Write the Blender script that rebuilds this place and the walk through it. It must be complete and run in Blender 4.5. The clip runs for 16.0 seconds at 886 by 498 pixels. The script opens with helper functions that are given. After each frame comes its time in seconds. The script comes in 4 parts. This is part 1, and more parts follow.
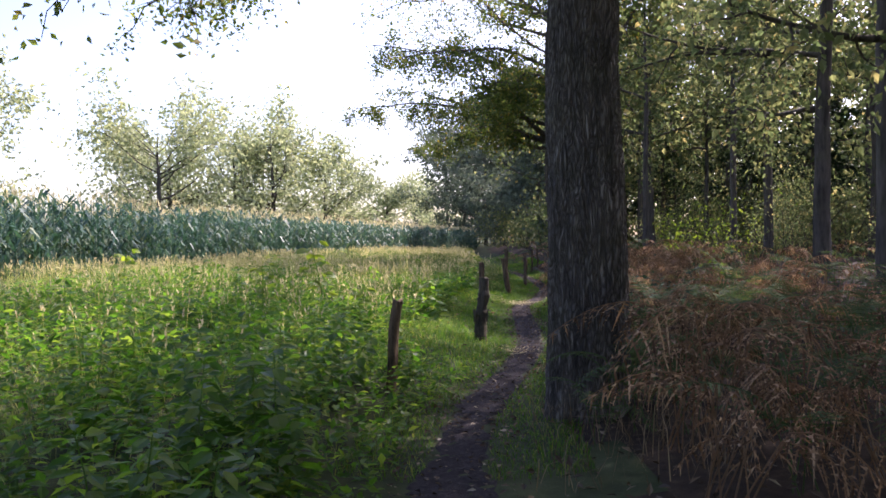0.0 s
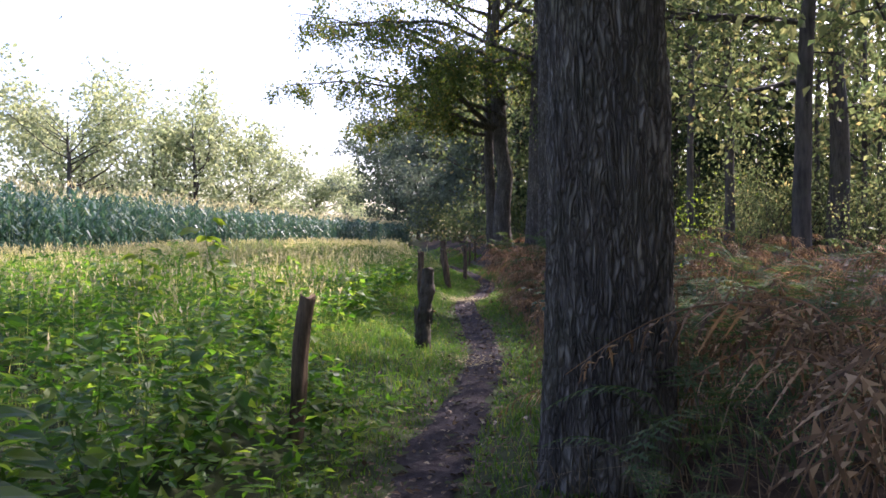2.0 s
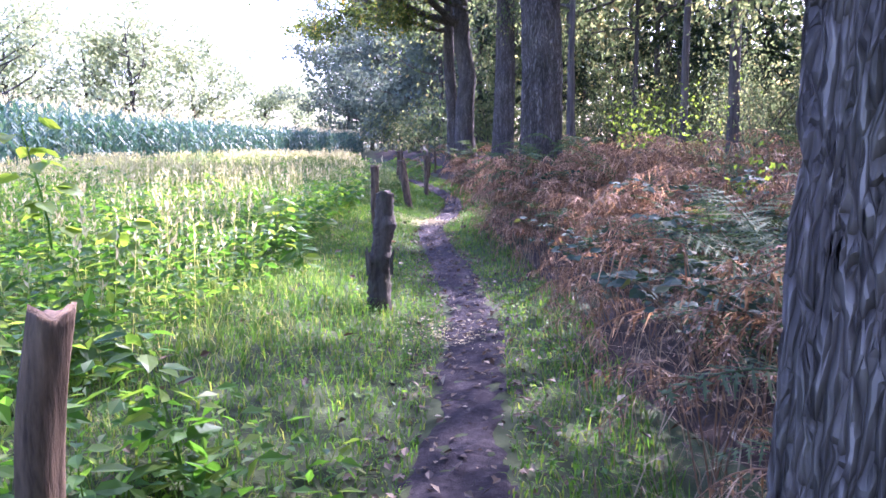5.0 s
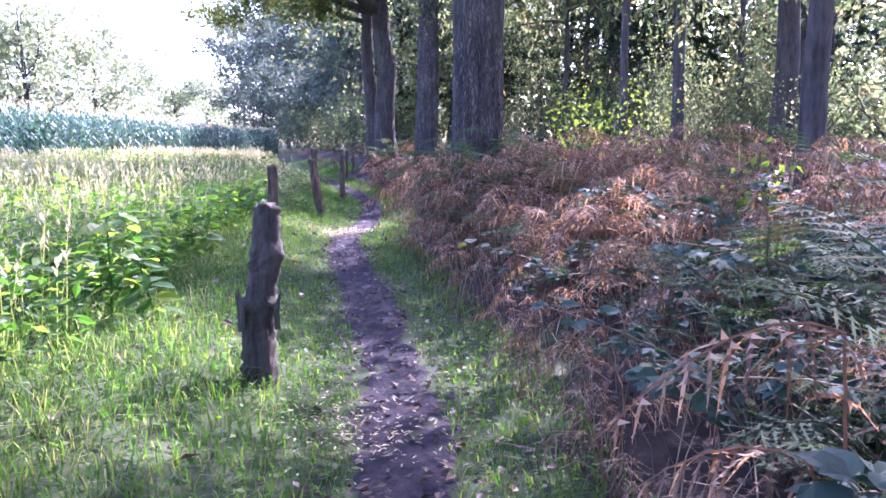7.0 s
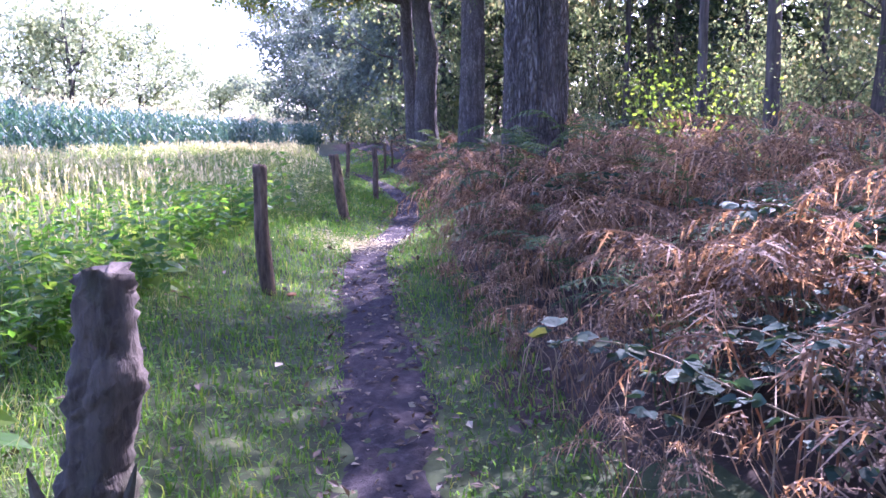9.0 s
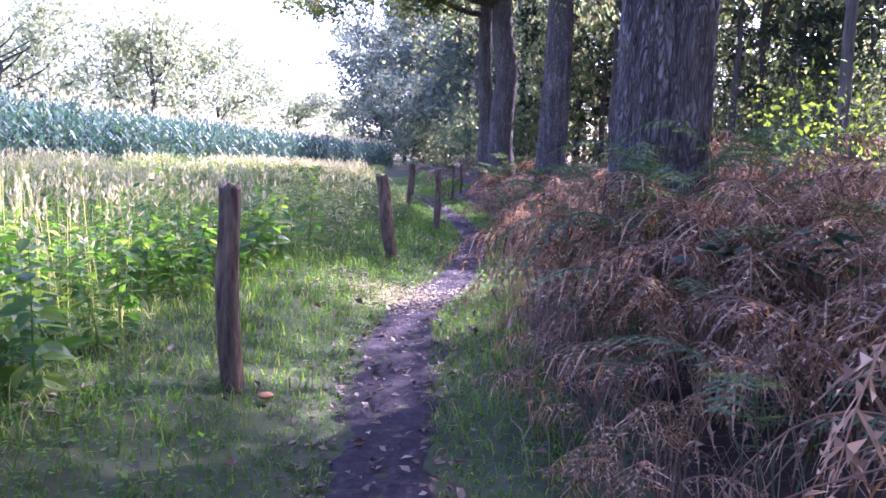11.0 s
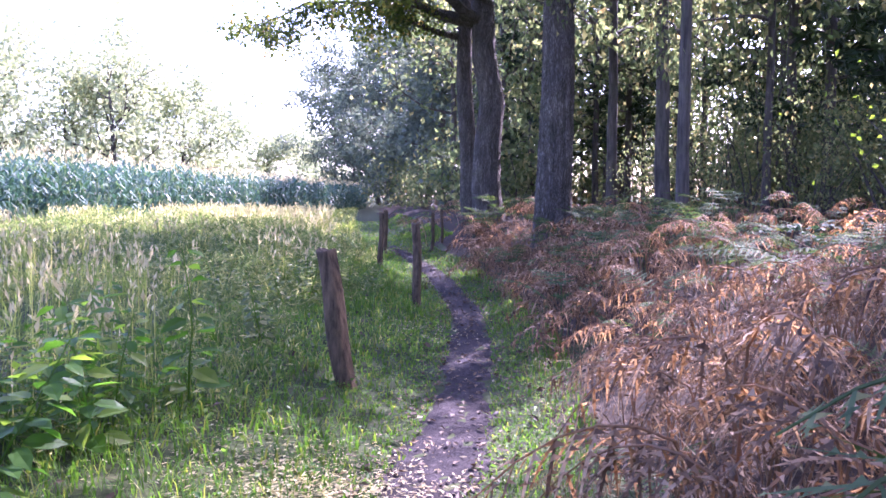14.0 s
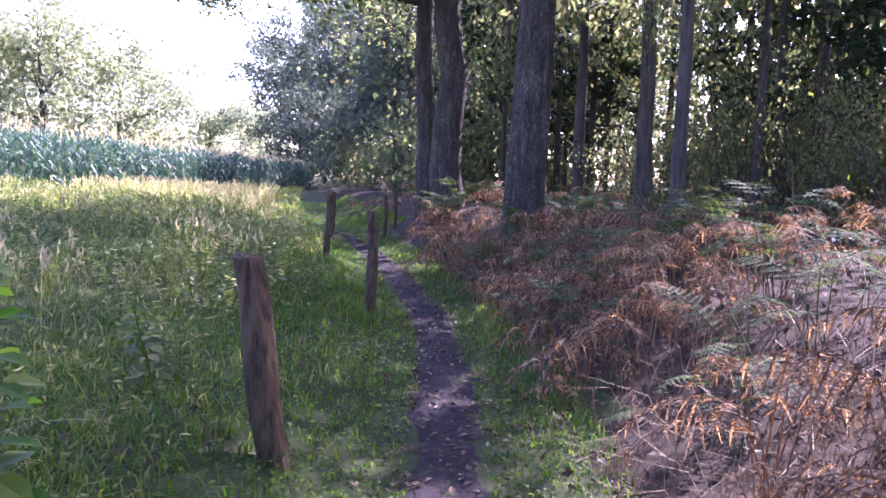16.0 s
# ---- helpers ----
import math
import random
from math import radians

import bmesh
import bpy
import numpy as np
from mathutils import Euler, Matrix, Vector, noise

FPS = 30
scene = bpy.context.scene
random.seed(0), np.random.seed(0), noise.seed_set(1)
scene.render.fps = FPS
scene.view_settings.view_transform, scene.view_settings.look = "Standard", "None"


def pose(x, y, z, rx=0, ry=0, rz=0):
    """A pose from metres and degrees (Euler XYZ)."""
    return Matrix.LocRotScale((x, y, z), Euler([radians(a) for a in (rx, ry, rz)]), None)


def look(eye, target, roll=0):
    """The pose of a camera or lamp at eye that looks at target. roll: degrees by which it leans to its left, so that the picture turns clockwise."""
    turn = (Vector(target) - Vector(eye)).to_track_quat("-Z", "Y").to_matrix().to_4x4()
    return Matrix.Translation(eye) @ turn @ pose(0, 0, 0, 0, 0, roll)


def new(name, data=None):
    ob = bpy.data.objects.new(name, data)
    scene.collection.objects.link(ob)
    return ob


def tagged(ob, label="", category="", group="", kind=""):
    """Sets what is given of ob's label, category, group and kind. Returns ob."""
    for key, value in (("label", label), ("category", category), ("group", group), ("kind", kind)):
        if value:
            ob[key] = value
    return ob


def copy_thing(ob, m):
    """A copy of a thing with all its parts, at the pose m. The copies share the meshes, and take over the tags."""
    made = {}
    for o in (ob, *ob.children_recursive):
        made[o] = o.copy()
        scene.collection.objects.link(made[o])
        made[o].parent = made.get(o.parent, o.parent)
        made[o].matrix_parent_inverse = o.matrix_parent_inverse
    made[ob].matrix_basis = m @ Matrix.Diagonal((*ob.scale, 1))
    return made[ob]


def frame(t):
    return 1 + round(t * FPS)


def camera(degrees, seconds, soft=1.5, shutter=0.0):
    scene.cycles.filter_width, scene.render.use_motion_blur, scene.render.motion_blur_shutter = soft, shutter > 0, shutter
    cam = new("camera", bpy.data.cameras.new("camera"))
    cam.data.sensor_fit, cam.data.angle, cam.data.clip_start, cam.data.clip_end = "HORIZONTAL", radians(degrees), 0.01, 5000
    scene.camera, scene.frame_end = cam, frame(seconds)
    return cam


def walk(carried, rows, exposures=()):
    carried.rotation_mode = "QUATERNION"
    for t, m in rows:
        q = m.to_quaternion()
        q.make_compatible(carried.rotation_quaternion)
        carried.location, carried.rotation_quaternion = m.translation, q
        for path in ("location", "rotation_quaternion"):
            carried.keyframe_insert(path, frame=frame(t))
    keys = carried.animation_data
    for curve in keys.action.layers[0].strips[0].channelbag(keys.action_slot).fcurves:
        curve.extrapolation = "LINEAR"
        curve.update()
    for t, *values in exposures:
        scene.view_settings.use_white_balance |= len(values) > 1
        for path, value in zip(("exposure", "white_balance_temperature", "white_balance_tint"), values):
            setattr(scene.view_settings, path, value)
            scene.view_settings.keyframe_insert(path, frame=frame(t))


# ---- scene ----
cam = camera(59.8, 16.0, soft=1.6)
PATH = [
    (0, (0.074, -0.55, 1.498), (0.069, 1.45, 1.471), -0.8),
    (0.5, (0.073, 0.026, 1.463), (0.055, 2.026, 1.453), -0.3),
    (1, (0.065, 0.691, 1.408), (0.139, 2.689, 1.418), 0.3),
    (1.5, (0.03, 1.348, 1.343), (0.138, 3.345, 1.372), 1.1),
    (2, (0.037, 2.082, 1.297), (0.211, 4.074, 1.257), -0.2),
    (2.5, (0.112, 2.733, 1.255), (0.299, 4.723, 1.176), 0.3),
    (3, (0.166, 3.422, 1.197), (0.339, 5.407, 1.021), 0.1),
    (3.2, (0.2, 3.666, 1.194), (0.373, 5.646, 0.974), 1.0),
    (5.3, (0.249, 5.522, 1.286), (0.562, 7.476, 1.0), -1.1),
    (5.5, (0.257, 5.724, 1.295), (0.614, 7.669, 0.998), -0.6),
    (6, (0.309, 6.263, 1.282), (0.751, 8.188, 0.967), -0.3),
    (6.5, (0.451, 6.795, 1.247), (0.893, 8.722, 0.942), -0.1),
    (7, (0.597, 7.36, 1.208), (1.083, 9.281, 0.933), -0.3),
    (7.5, (0.751, 7.938, 1.197), (1.205, 9.873, 0.972), -0.3),
    (8, (0.915, 8.513, 1.199), (1.326, 10.455, 0.948), -1.1),
    (10.3, (1.516, 11.459, 1.158), (1.824, 13.411, 0.853), 0.4),
    (10.5, (1.573, 11.697, 1.162), (1.876, 13.656, 0.896), 1.0),
    (11, (1.63, 12.326, 1.123), (1.824, 14.303, 0.891), 1.6),
    (11.5, (1.688, 12.936, 1.107), (1.868, 14.91, 0.843), 1.1),
    (12, (1.707, 13.598, 1.118), (1.9, 15.573, 0.867), 1.8),
    (12.5, (1.744, 14.202, 1.138), (1.988, 16.174, 0.91), 1.5),
    (13, (1.746, 14.796, 1.157), (2.048, 16.76, 0.931), 1.1),
    (13.5, (1.845, 15.452, 1.232), (2.118, 17.417, 0.974), 0.9),
    (14, (1.932, 16.132, 1.301), (2.184, 18.111, 1.167), -0.1),
    (14.5, (1.933, 16.646, 1.32), (2.171, 18.632, 1.297), 0.5),
    (15, (1.962, 17.116, 1.309), (2.247, 19.095, 1.27), 0.9),
    (15.5, (1.967, 17.611, 1.303), (2.284, 19.584, 1.235), 1.9),
    (16, (1.989, 18.126, 1.309), (2.381, 20.079, 1.131), 1.8),
]
EXPOSURES = [(0.0, 1.3, 6200, 33), (2.4, 1.65, 6100, 33), (3.2, 2.08, 5800, 37), (5.3, 2.85, 5200, 53), (8.2, 2.8, 5100, 57), (11.0, 2.7, 5200, 61), (13.0, 2.75, 5250, 61), (14.2, 2.65, 5350, 57), (16.0, 2.35, 5450, 57)]
walk(cam, [(t, look(eye, target, roll)) for t, eye, target, roll in PATH], EXPOSURES)

# ---- world and sun ----
SUN_AZ, SUN_EL = radians(45), radians(44)
world = bpy.data.worlds.new("sky")
scene.world = world
world.use_nodes = True
sky = world.node_tree.nodes.new("ShaderNodeTexSky")
sky.sky_type, sky.sun_disc = "NISHITA", False
sky.sun_elevation, sky.sun_rotation = SUN_EL, SUN_AZ
sky.air_density, sky.dust_density = 1.0, 2.0
back = world.node_tree.nodes["Background"]
back.inputs["Strength"].default_value = 0.145
world.node_tree.links.new(sky.outputs["Color"], back.inputs["Color"])
sun_to = Vector((math.sin(SUN_AZ) * math.cos(SUN_EL), math.cos(SUN_AZ) * math.cos(SUN_EL), math.sin(SUN_EL)))
sun = new("sun", bpy.data.lights.new("sun", "SUN"))
sun.data.energy, sun.data.angle, sun.data.color = 5.0, radians(0.55), (1.0, 0.93, 0.82)
sun.matrix_world = look(sun_to * 200, (0, 0, 0))


# ---- materials ----
def nodes_of(name):
    m = bpy.data.materials.new(name)
    m.use_nodes = True
    nt = m.node_tree
    return m, nt, nt.nodes["Principled BSDF"], nt.nodes["Material Output"]


def ramp_node(nt, stops, fac):
    r = nt.nodes.new("ShaderNodeValToRGB")
    e = r.color_ramp.elements
    while len(e) < len(stops):
        e.new(0.5)
    for el, (p, c) in zip(e, stops):
        el.position, el.color = p, (*c, 1)
    nt.links.new(fac, r.inputs["Fac"])
    return r


def noise_node(nt, scale, detail=4, rough=0.6, stretch=None):
    tc = nt.nodes.new("ShaderNodeTexCoord")
    n = nt.nodes.new("ShaderNodeTexNoise")
    n.inputs["Scale"].default_value, n.inputs["Detail"].default_value, n.inputs["Roughness"].default_value = scale, detail, rough
    if stretch:
        mp = nt.nodes.new("ShaderNodeMapping")
        mp.inputs["Scale"].default_value = stretch
        nt.links.new(tc.outputs["Object"], mp.inputs["Vector"])
        nt.links.new(mp.outputs["Vector"], n.inputs["Vector"])
    else:
        nt.links.new(tc.outputs["Object"], n.inputs["Vector"])
    return n


def mix_node(nt, kind, fac, a, b):
    m = nt.nodes.new("ShaderNodeMix")
    m.data_type, m.blend_type = "RGBA", kind
    if isinstance(fac, float):
        m.inputs[0].default_value = fac
    else:
        nt.links.new(fac, m.inputs[0])
    for sock, v in ((m.inputs[6], a), (m.inputs[7], b)):
        if isinstance(v, tuple):
            sock.default_value = (*v, 1)
        else:
            nt.links.new(v, sock)
    return m.outputs[2]


def bump_node(nt, bsdf, height, strength, dist):
    b = nt.nodes.new("ShaderNodeBump")
    b.inputs["Strength"].default_value, b.inputs["Distance"].default_value = strength, dist
    nt.links.new(height, b.inputs["Height"])
    nt.links.new(b.outputs["Normal"], bsdf.inputs["Normal"])


def leaf_material(name, stops, through_col, amount=0.4, rough=0.5, patch=0.5, patch_cols=((0.75, 0.8, 0.7), (1.2, 1.15, 1.0))):
    """Leaf tissue: colour by leaf, broad patches of tone, light passing through."""
    m, nt, bsdf, out = nodes_of(name)
    geo = nt.nodes.new("ShaderNodeNewGeometry")
    col = ramp_node(nt, stops, geo.outputs["Random Per Island"]).outputs["Color"]
    n = noise_node(nt, patch, 3)
    tone = ramp_node(nt, [(0.35, patch_cols[0]), (0.65, patch_cols[1])], n.outputs["Fac"]).outputs["Color"]
    col = mix_node(nt, "MULTIPLY", 1.0, col, tone)
    nt.links.new(col, bsdf.inputs["Base Color"])
    bsdf.inputs["Roughness"].default_value = rough
    bsdf.inputs["Specular IOR Level"].default_value = 0.28
    tr = nt.nodes.new("ShaderNodeBsdfTranslucent")
    tcol = mix_node(nt, "MULTIPLY", 1.0, col, through_col)
    nt.links.new(tcol, tr.inputs["Color"])
    ms = nt.nodes.new("ShaderNodeMixShader")
    ms.inputs["Fac"].default_value = amount
    nt.links.new(bsdf.outputs["BSDF"], ms.inputs[1])
    nt.links.new(tr.outputs["BSDF"], ms.inputs[2])
    nt.links.new(ms.outputs["Shader"], out.inputs["Surface"])
    return m


def bark_material(name, lo, hi, moss=0.0, scale=1.0):
    m, nt, bsdf, _ = nodes_of(name)
    n1 = noise_node(nt, 9 * scale, 6, 0.65, (1, 1, 0.16))
    n2 = noise_node(nt, 1.3, 4)
    col = ramp_node(nt, [(0.32, lo), (0.68, hi)], n1.outputs["Fac"]).outputs["Color"]
    tone = ramp_node(nt, [(0.35, (0.7, 0.7, 0.72)), (0.7, (1.15, 1.12, 1.05))], n2.outputs["Fac"]).outputs["Color"]
    col = mix_node(nt, "MULTIPLY", 1.0, col, tone)
    if moss:
        n3 = noise_node(nt, 2.2, 5)
        f = ramp_node(nt, [(0.48, (0, 0, 0)), (0.72, (moss, moss, moss))], n3.outputs["Fac"]).outputs["Color"]
        col = mix_node(nt, "MIX", f, col, (0.09, 0.12, 0.04))
    nt.links.new(col, bsdf.inputs["Base Color"])
    bsdf.inputs["Roughness"].default_value = 0.9
    bsdf.inputs["Specular IOR Level"].default_value = 0.2
    bump_node(nt, bsdf, n1.outputs["Fac"], 0.8, 0.02)
    return m


def furrowed_bark(name, lo, hi, moss):
    """Old oak bark: long plates parted by dark cracks."""
    m = bark_material(name, lo, hi, moss)
    nt = m.node_tree
    bsdf = nt.nodes["Principled BSDF"]
    tc, mp, vo, wn = (nt.nodes.new(k) for k in ("ShaderNodeTexCoord", "ShaderNodeMapping", "ShaderNodeTexVoronoi", "ShaderNodeTexNoise"))
    mp.inputs["Scale"].default_value = (1, 1, 0.19)
    wn.inputs["Scale"].default_value, wn.inputs["Detail"].default_value = 7, 3
    vo.feature = "DISTANCE_TO_EDGE"
    vo.inputs["Scale"].default_value = 33
    nt.links.new(tc.outputs["Object"], mp.inputs["Vector"])
    nt.links.new(mp.outputs["Vector"], wn.inputs["Vector"])
    warped = mix_node(nt, "LINEAR_LIGHT", 0.1, mp.outputs["Vector"], wn.outputs["Color"])
    nt.links.new(warped, vo.inputs["Vector"])
    crack = ramp_node(nt, [(0.0, (0.36, 0.34, 0.33)), (0.34, (1, 1, 1))], vo.outputs["Distance"])
    old = bsdf.inputs["Base Color"].links[0].from_socket
    nt.links.new(mix_node(nt, "MULTIPLY", 1.0, old, crack.outputs["Color"]), bsdf.inputs["Base Color"])
    fine = bsdf.inputs["Normal"].links[0].from_node
    b = nt.nodes.new("ShaderNodeBump")
    b.inputs["Strength"].default_value, b.inputs["Distance"].default_value = 1.0, 0.045
    nt.links.new(crack.outputs["Color"], b.inputs["Height"])
    nt.links.new(fine.outputs["Normal"], b.inputs["Normal"])
    nt.links.new(b.outputs["Normal"], bsdf.inputs["Normal"])
    return m


def ground_material(name, stops, scale, tone_lo, tone_hi, bump=0.6):
    m, nt, bsdf, _ = nodes_of(name)
    n1 = noise_node(nt, scale, 8, 0.7)
    n2 = noise_node(nt, 0.6, 4)
    col = ramp_node(nt, stops, n1.outputs["Fac"]).outputs["Color"]
    tone = ramp_node(nt, [(0.35, tone_lo), (0.65, tone_hi)], n2.outputs["Fac"]).outputs["Color"]
    col = mix_node(nt, "MULTIPLY", 1.0, col, tone)
    nt.links.new(col, bsdf.inputs["Base Color"])
    bsdf.inputs["Roughness"].default_value = 0.95
    bsdf.inputs["Specular IOR Level"].default_value = 0.2
    bump_node(nt, bsdf, n1.outputs["Fac"], bump, 0.03)
    return m


M_OAK = leaf_material("oak_leaf", [(0.0, (0.04, 0.065, 0.028)), (0.6, (0.075, 0.11, 0.04)), (0.93, (0.13, 0.145, 0.05)), (1.0, (0.26, 0.18, 0.06))], (2.4, 2.3, 1.0), 0.45)
M_WOOD = leaf_material("woodland_leaf", [(0.0, (0.05, 0.075, 0.038)), (0.6, (0.095, 0.12, 0.06)), (0.93, (0.17, 0.175, 0.09)), (1.0, (0.25, 0.2, 0.1))], (2.6, 2.5, 2.0), 0.58, patch=0.25)
M_PINE = leaf_material("conifer_needle", [(0.0, (0.02, 0.04, 0.02)), (1.0, (0.05, 0.08, 0.04))], (1.2, 1.3, 0.8), 0.2, patch=0.4)
# distance haze and glare are put into this pale leaf colour
M_FAR = leaf_material("hazed_field_tree_leaf", [(0.0, (0.21, 0.25, 0.16)), (0.6, (0.29, 0.33, 0.22)), (1.0, (0.42, 0.43, 0.3))], (1.6, 1.6, 1.25), 0.4, patch=0.15)
# edge trees: a bluish flare veil is mixed into the leaf colour
M_EDGE = leaf_material("veiled_edge_leaf", [(0.0, (0.065, 0.095, 0.085)), (1.0, (0.14, 0.17, 0.14))], (1.5, 1.5, 1.15), 0.34, patch=0.2)
M_NETTLE = leaf_material("nettle_leaf", [(0.0, (0.032, 0.085, 0.015)), (0.6, (0.062, 0.135, 0.026)), (1.0, (0.15, 0.2, 0.05))], (2.6, 2.8, 0.9), 0.52, 0.5, 0.7)
M_YELLOW = leaf_material("lime_leaf", [(0.0, (0.1, 0.17, 0.03)), (1.0, (0.2, 0.26, 0.05))], (2.0, 2.0, 0.8), 0.5)
M_BRAMBLE = leaf_material("bramble_leaf", [(0.0, (0.026, 0.052, 0.04)), (0.88, (0.05, 0.085, 0.062)), (1.0, (0.17, 0.15, 0.05))], (1.5, 1.7, 0.8), 0.25, 0.74, 1.2)
M_GRASS = leaf_material("short_grass", [(0.0, (0.035, 0.085, 0.016)), (0.75, (0.07, 0.135, 0.026)), (1.0, (0.2, 0.19, 0.08))], (2.5, 2.8, 0.9), 0.5, 0.55, 0.8)
M_HAY = leaf_material("tall_grass", [(0.0, (0.08, 0.12, 0.045)), (0.65, (0.16, 0.2, 0.085)), (1.0, (0.36, 0.33, 0.2))], (2.3, 2.4, 1.1), 0.5, 0.55, 0.35, ((0.7, 0.8, 0.65), (1.3, 1.15, 1.0)))
M_HERB = leaf_material("meadow_herb_leaf", [(0.0, (0.05, 0.08, 0.03)), (0.6, (0.105, 0.138, 0.056)), (0.9, (0.2, 0.21, 0.11)), (1.0, (0.42, 0.39, 0.26))], (2.3, 2.3, 1.5), 0.52, 0.5, 0.6, ((0.7, 0.85, 0.75), (1.25, 1.15, 1.0)))
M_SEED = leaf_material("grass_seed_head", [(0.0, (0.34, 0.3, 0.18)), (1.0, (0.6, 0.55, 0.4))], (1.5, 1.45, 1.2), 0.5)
M_FERN = leaf_material("green_bracken", [(0.0, (0.045, 0.08, 0.04)), (0.8, (0.085, 0.125, 0.065)), (1.0, (0.2, 0.18, 0.08))], (1.8, 1.9, 0.9), 0.4, 0.8)
M_DEAD = leaf_material("rusty_bracken", [(0.0, (0.06, 0.04, 0.026)), (0.45, (0.17, 0.113, 0.068)), (0.78, (0.33, 0.23, 0.145)), (1.0, (0.5, 0.39, 0.27))], (2.1, 1.75, 1.2), 0.4, 0.75, 1.0, ((0.6, 0.6, 0.62), (1.15, 1.1, 1.0)))
M_STRAW = leaf_material("dry_stalk", [(0.0, (0.13, 0.08, 0.05)), (1.0, (0.36, 0.27, 0.17))], (1.2, 1.1, 1.0), 0.15, 0.7)
M_CORN = leaf_material("maize_leaf", [(0.0, (0.04, 0.09, 0.08)), (0.75, (0.07, 0.135, 0.112)), (1.0, (0.17, 0.21, 0.12))], (1.3, 1.6, 1.0), 0.25, 0.45, 0.2)
M_LITTER = leaf_material("fallen_leaf", [(0.0, (0.045, 0.03, 0.02)), (0.6, (0.1, 0.066, 0.042)), (0.92, (0.2, 0.14, 0.09)), (1.0, (0.4, 0.34, 0.26))], (1.0, 0.9, 0.8), 0.1, 0.6)
M_BARK = furrowed_bark("oak_bark", (0.11, 0.098, 0.084), (0.31, 0.28, 0.24), 0.25)
M_BARK2 = bark_material("woodland_bark", (0.045, 0.039, 0.034), (0.14, 0.122, 0.104), 0.2, 1.4)
M_POST = bark_material("weathered_post_wood", (0.038, 0.026, 0.016), (0.2, 0.14, 0.084), 0.2, 3.0)
M_ROT = bark_material("rotten_post_wood", (0.035, 0.03, 0.024), (0.13, 0.11, 0.085), 0.6, 2.5)
M_SOIL = ground_material("trodden_soil", [(0.25, (0.014, 0.012, 0.013)), (0.52, (0.034, 0.028, 0.03)), (0.8, (0.095, 0.078, 0.075))], 18, (0.8, 0.8, 0.82), (1.15, 1.1, 1.05), 0.9)
M_FLOOR = ground_material("woodland_floor", [(0.3, (0.018, 0.013, 0.009)), (0.55, (0.043, 0.03, 0.02)), (0.8, (0.1, 0.072, 0.046))], 9, (0.8, 0.8, 0.8), (1.15, 1.1, 1.05))
M_GROUND = ground_material("mossy_ground", [(0.3, (0.03, 0.04, 0.016)), (0.55, (0.05, 0.065, 0.025)), (0.8, (0.09, 0.08, 0.045))], 6, (0.75, 0.8, 0.75), (1.15, 1.1, 1.0))


# ---- mesh helpers ----
rng = np.random.default_rng(7)


def link_mesh(name, verts, quads, material, parent=None, smooth=False, label=""):
    """One mesh object out of arrays of corners and four-sided faces (a face whose last two corners agree is a triangle)."""
    verts, quads = np.asarray(verts, dtype=np.float64), np.asarray(quads, dtype=np.int64)
    tri = quads[:, 2] == quads[:, 3]
    count = np.where(tri, 3, 4)
    keep = np.ones(quads.shape, dtype=bool)
    keep[tri, 3] = False
    flat = quads[keep]
    me = bpy.data.meshes.new(name)
    me.vertices.add(len(verts))
    me.vertices.foreach_set("co", verts.ravel())
    me.loops.add(len(flat))
    me.loops.foreach_set("vertex_index", flat.astype(np.int32))
    me.polygons.add(len(quads))
    me.polygons.foreach_set("loop_start", np.concatenate([[0], np.cumsum(count)[:-1]]).astype(np.int32))
    me.polygons.foreach_set("use_smooth", np.full(len(quads), smooth))
    me.update(calc_edges=True)
    me.validate()
    me.materials.append(material)
    ob = new(name, me)
    if parent:
        ob.parent = parent
    if label:
        tagged(ob, label)
    return ob


class Heap:
    """Gathers pieces of one mesh."""

    def __init__(self):
        self.v, self.q, self.n = [], [], 0

    def add(self, verts, quads):
        self.v.append(np.asarray(verts, dtype=np.float64).reshape(-1, 3))
        self.q.append(np.asarray(quads, dtype=np.int64) + self.n)
        self.n += len(self.v[-1])

    def done(self, name, material, parent=None, smooth=False, label=""):
        return link_mesh(name, np.concatenate(self.v), np.concatenate(self.q), material, parent, smooth, label)


def unit(a):
    return a / np.maximum(np.linalg.norm(a, axis=-1, keepdims=True), 1e-9)


def tube(heap, pts, radii, sides=8, cap=False):
    pts, radii = np.asarray(pts, float), np.asarray(radii, float)
    d = unit(np.gradient(pts, axis=0))
    ref = np.where(np.abs(d[:, 2:3]) > 0.9, np.array([[1.0, 0, 0]]), np.array([[0, 0, 1.0]]))
    a = unit(np.cross(d, ref))
    b = np.cross(d, a)
    ang = np.linspace(0, 2 * np.pi, sides, endpoint=False)
    ring = pts[:, None] + radii[:, None, None] * (np.cos(ang)[None, :, None] * a[:, None] + np.sin(ang)[None, :, None] * b[:, None])
    i, j = np.meshgrid(np.arange(len(pts) - 1), np.arange(sides), indexing="ij")
    k = (j + 1) % sides
    q = np.stack([i * sides + j, i * sides + k, (i + 1) * sides + k, (i + 1) * sides + j], -1).reshape(-1, 4)
    heap.add(ring, q)


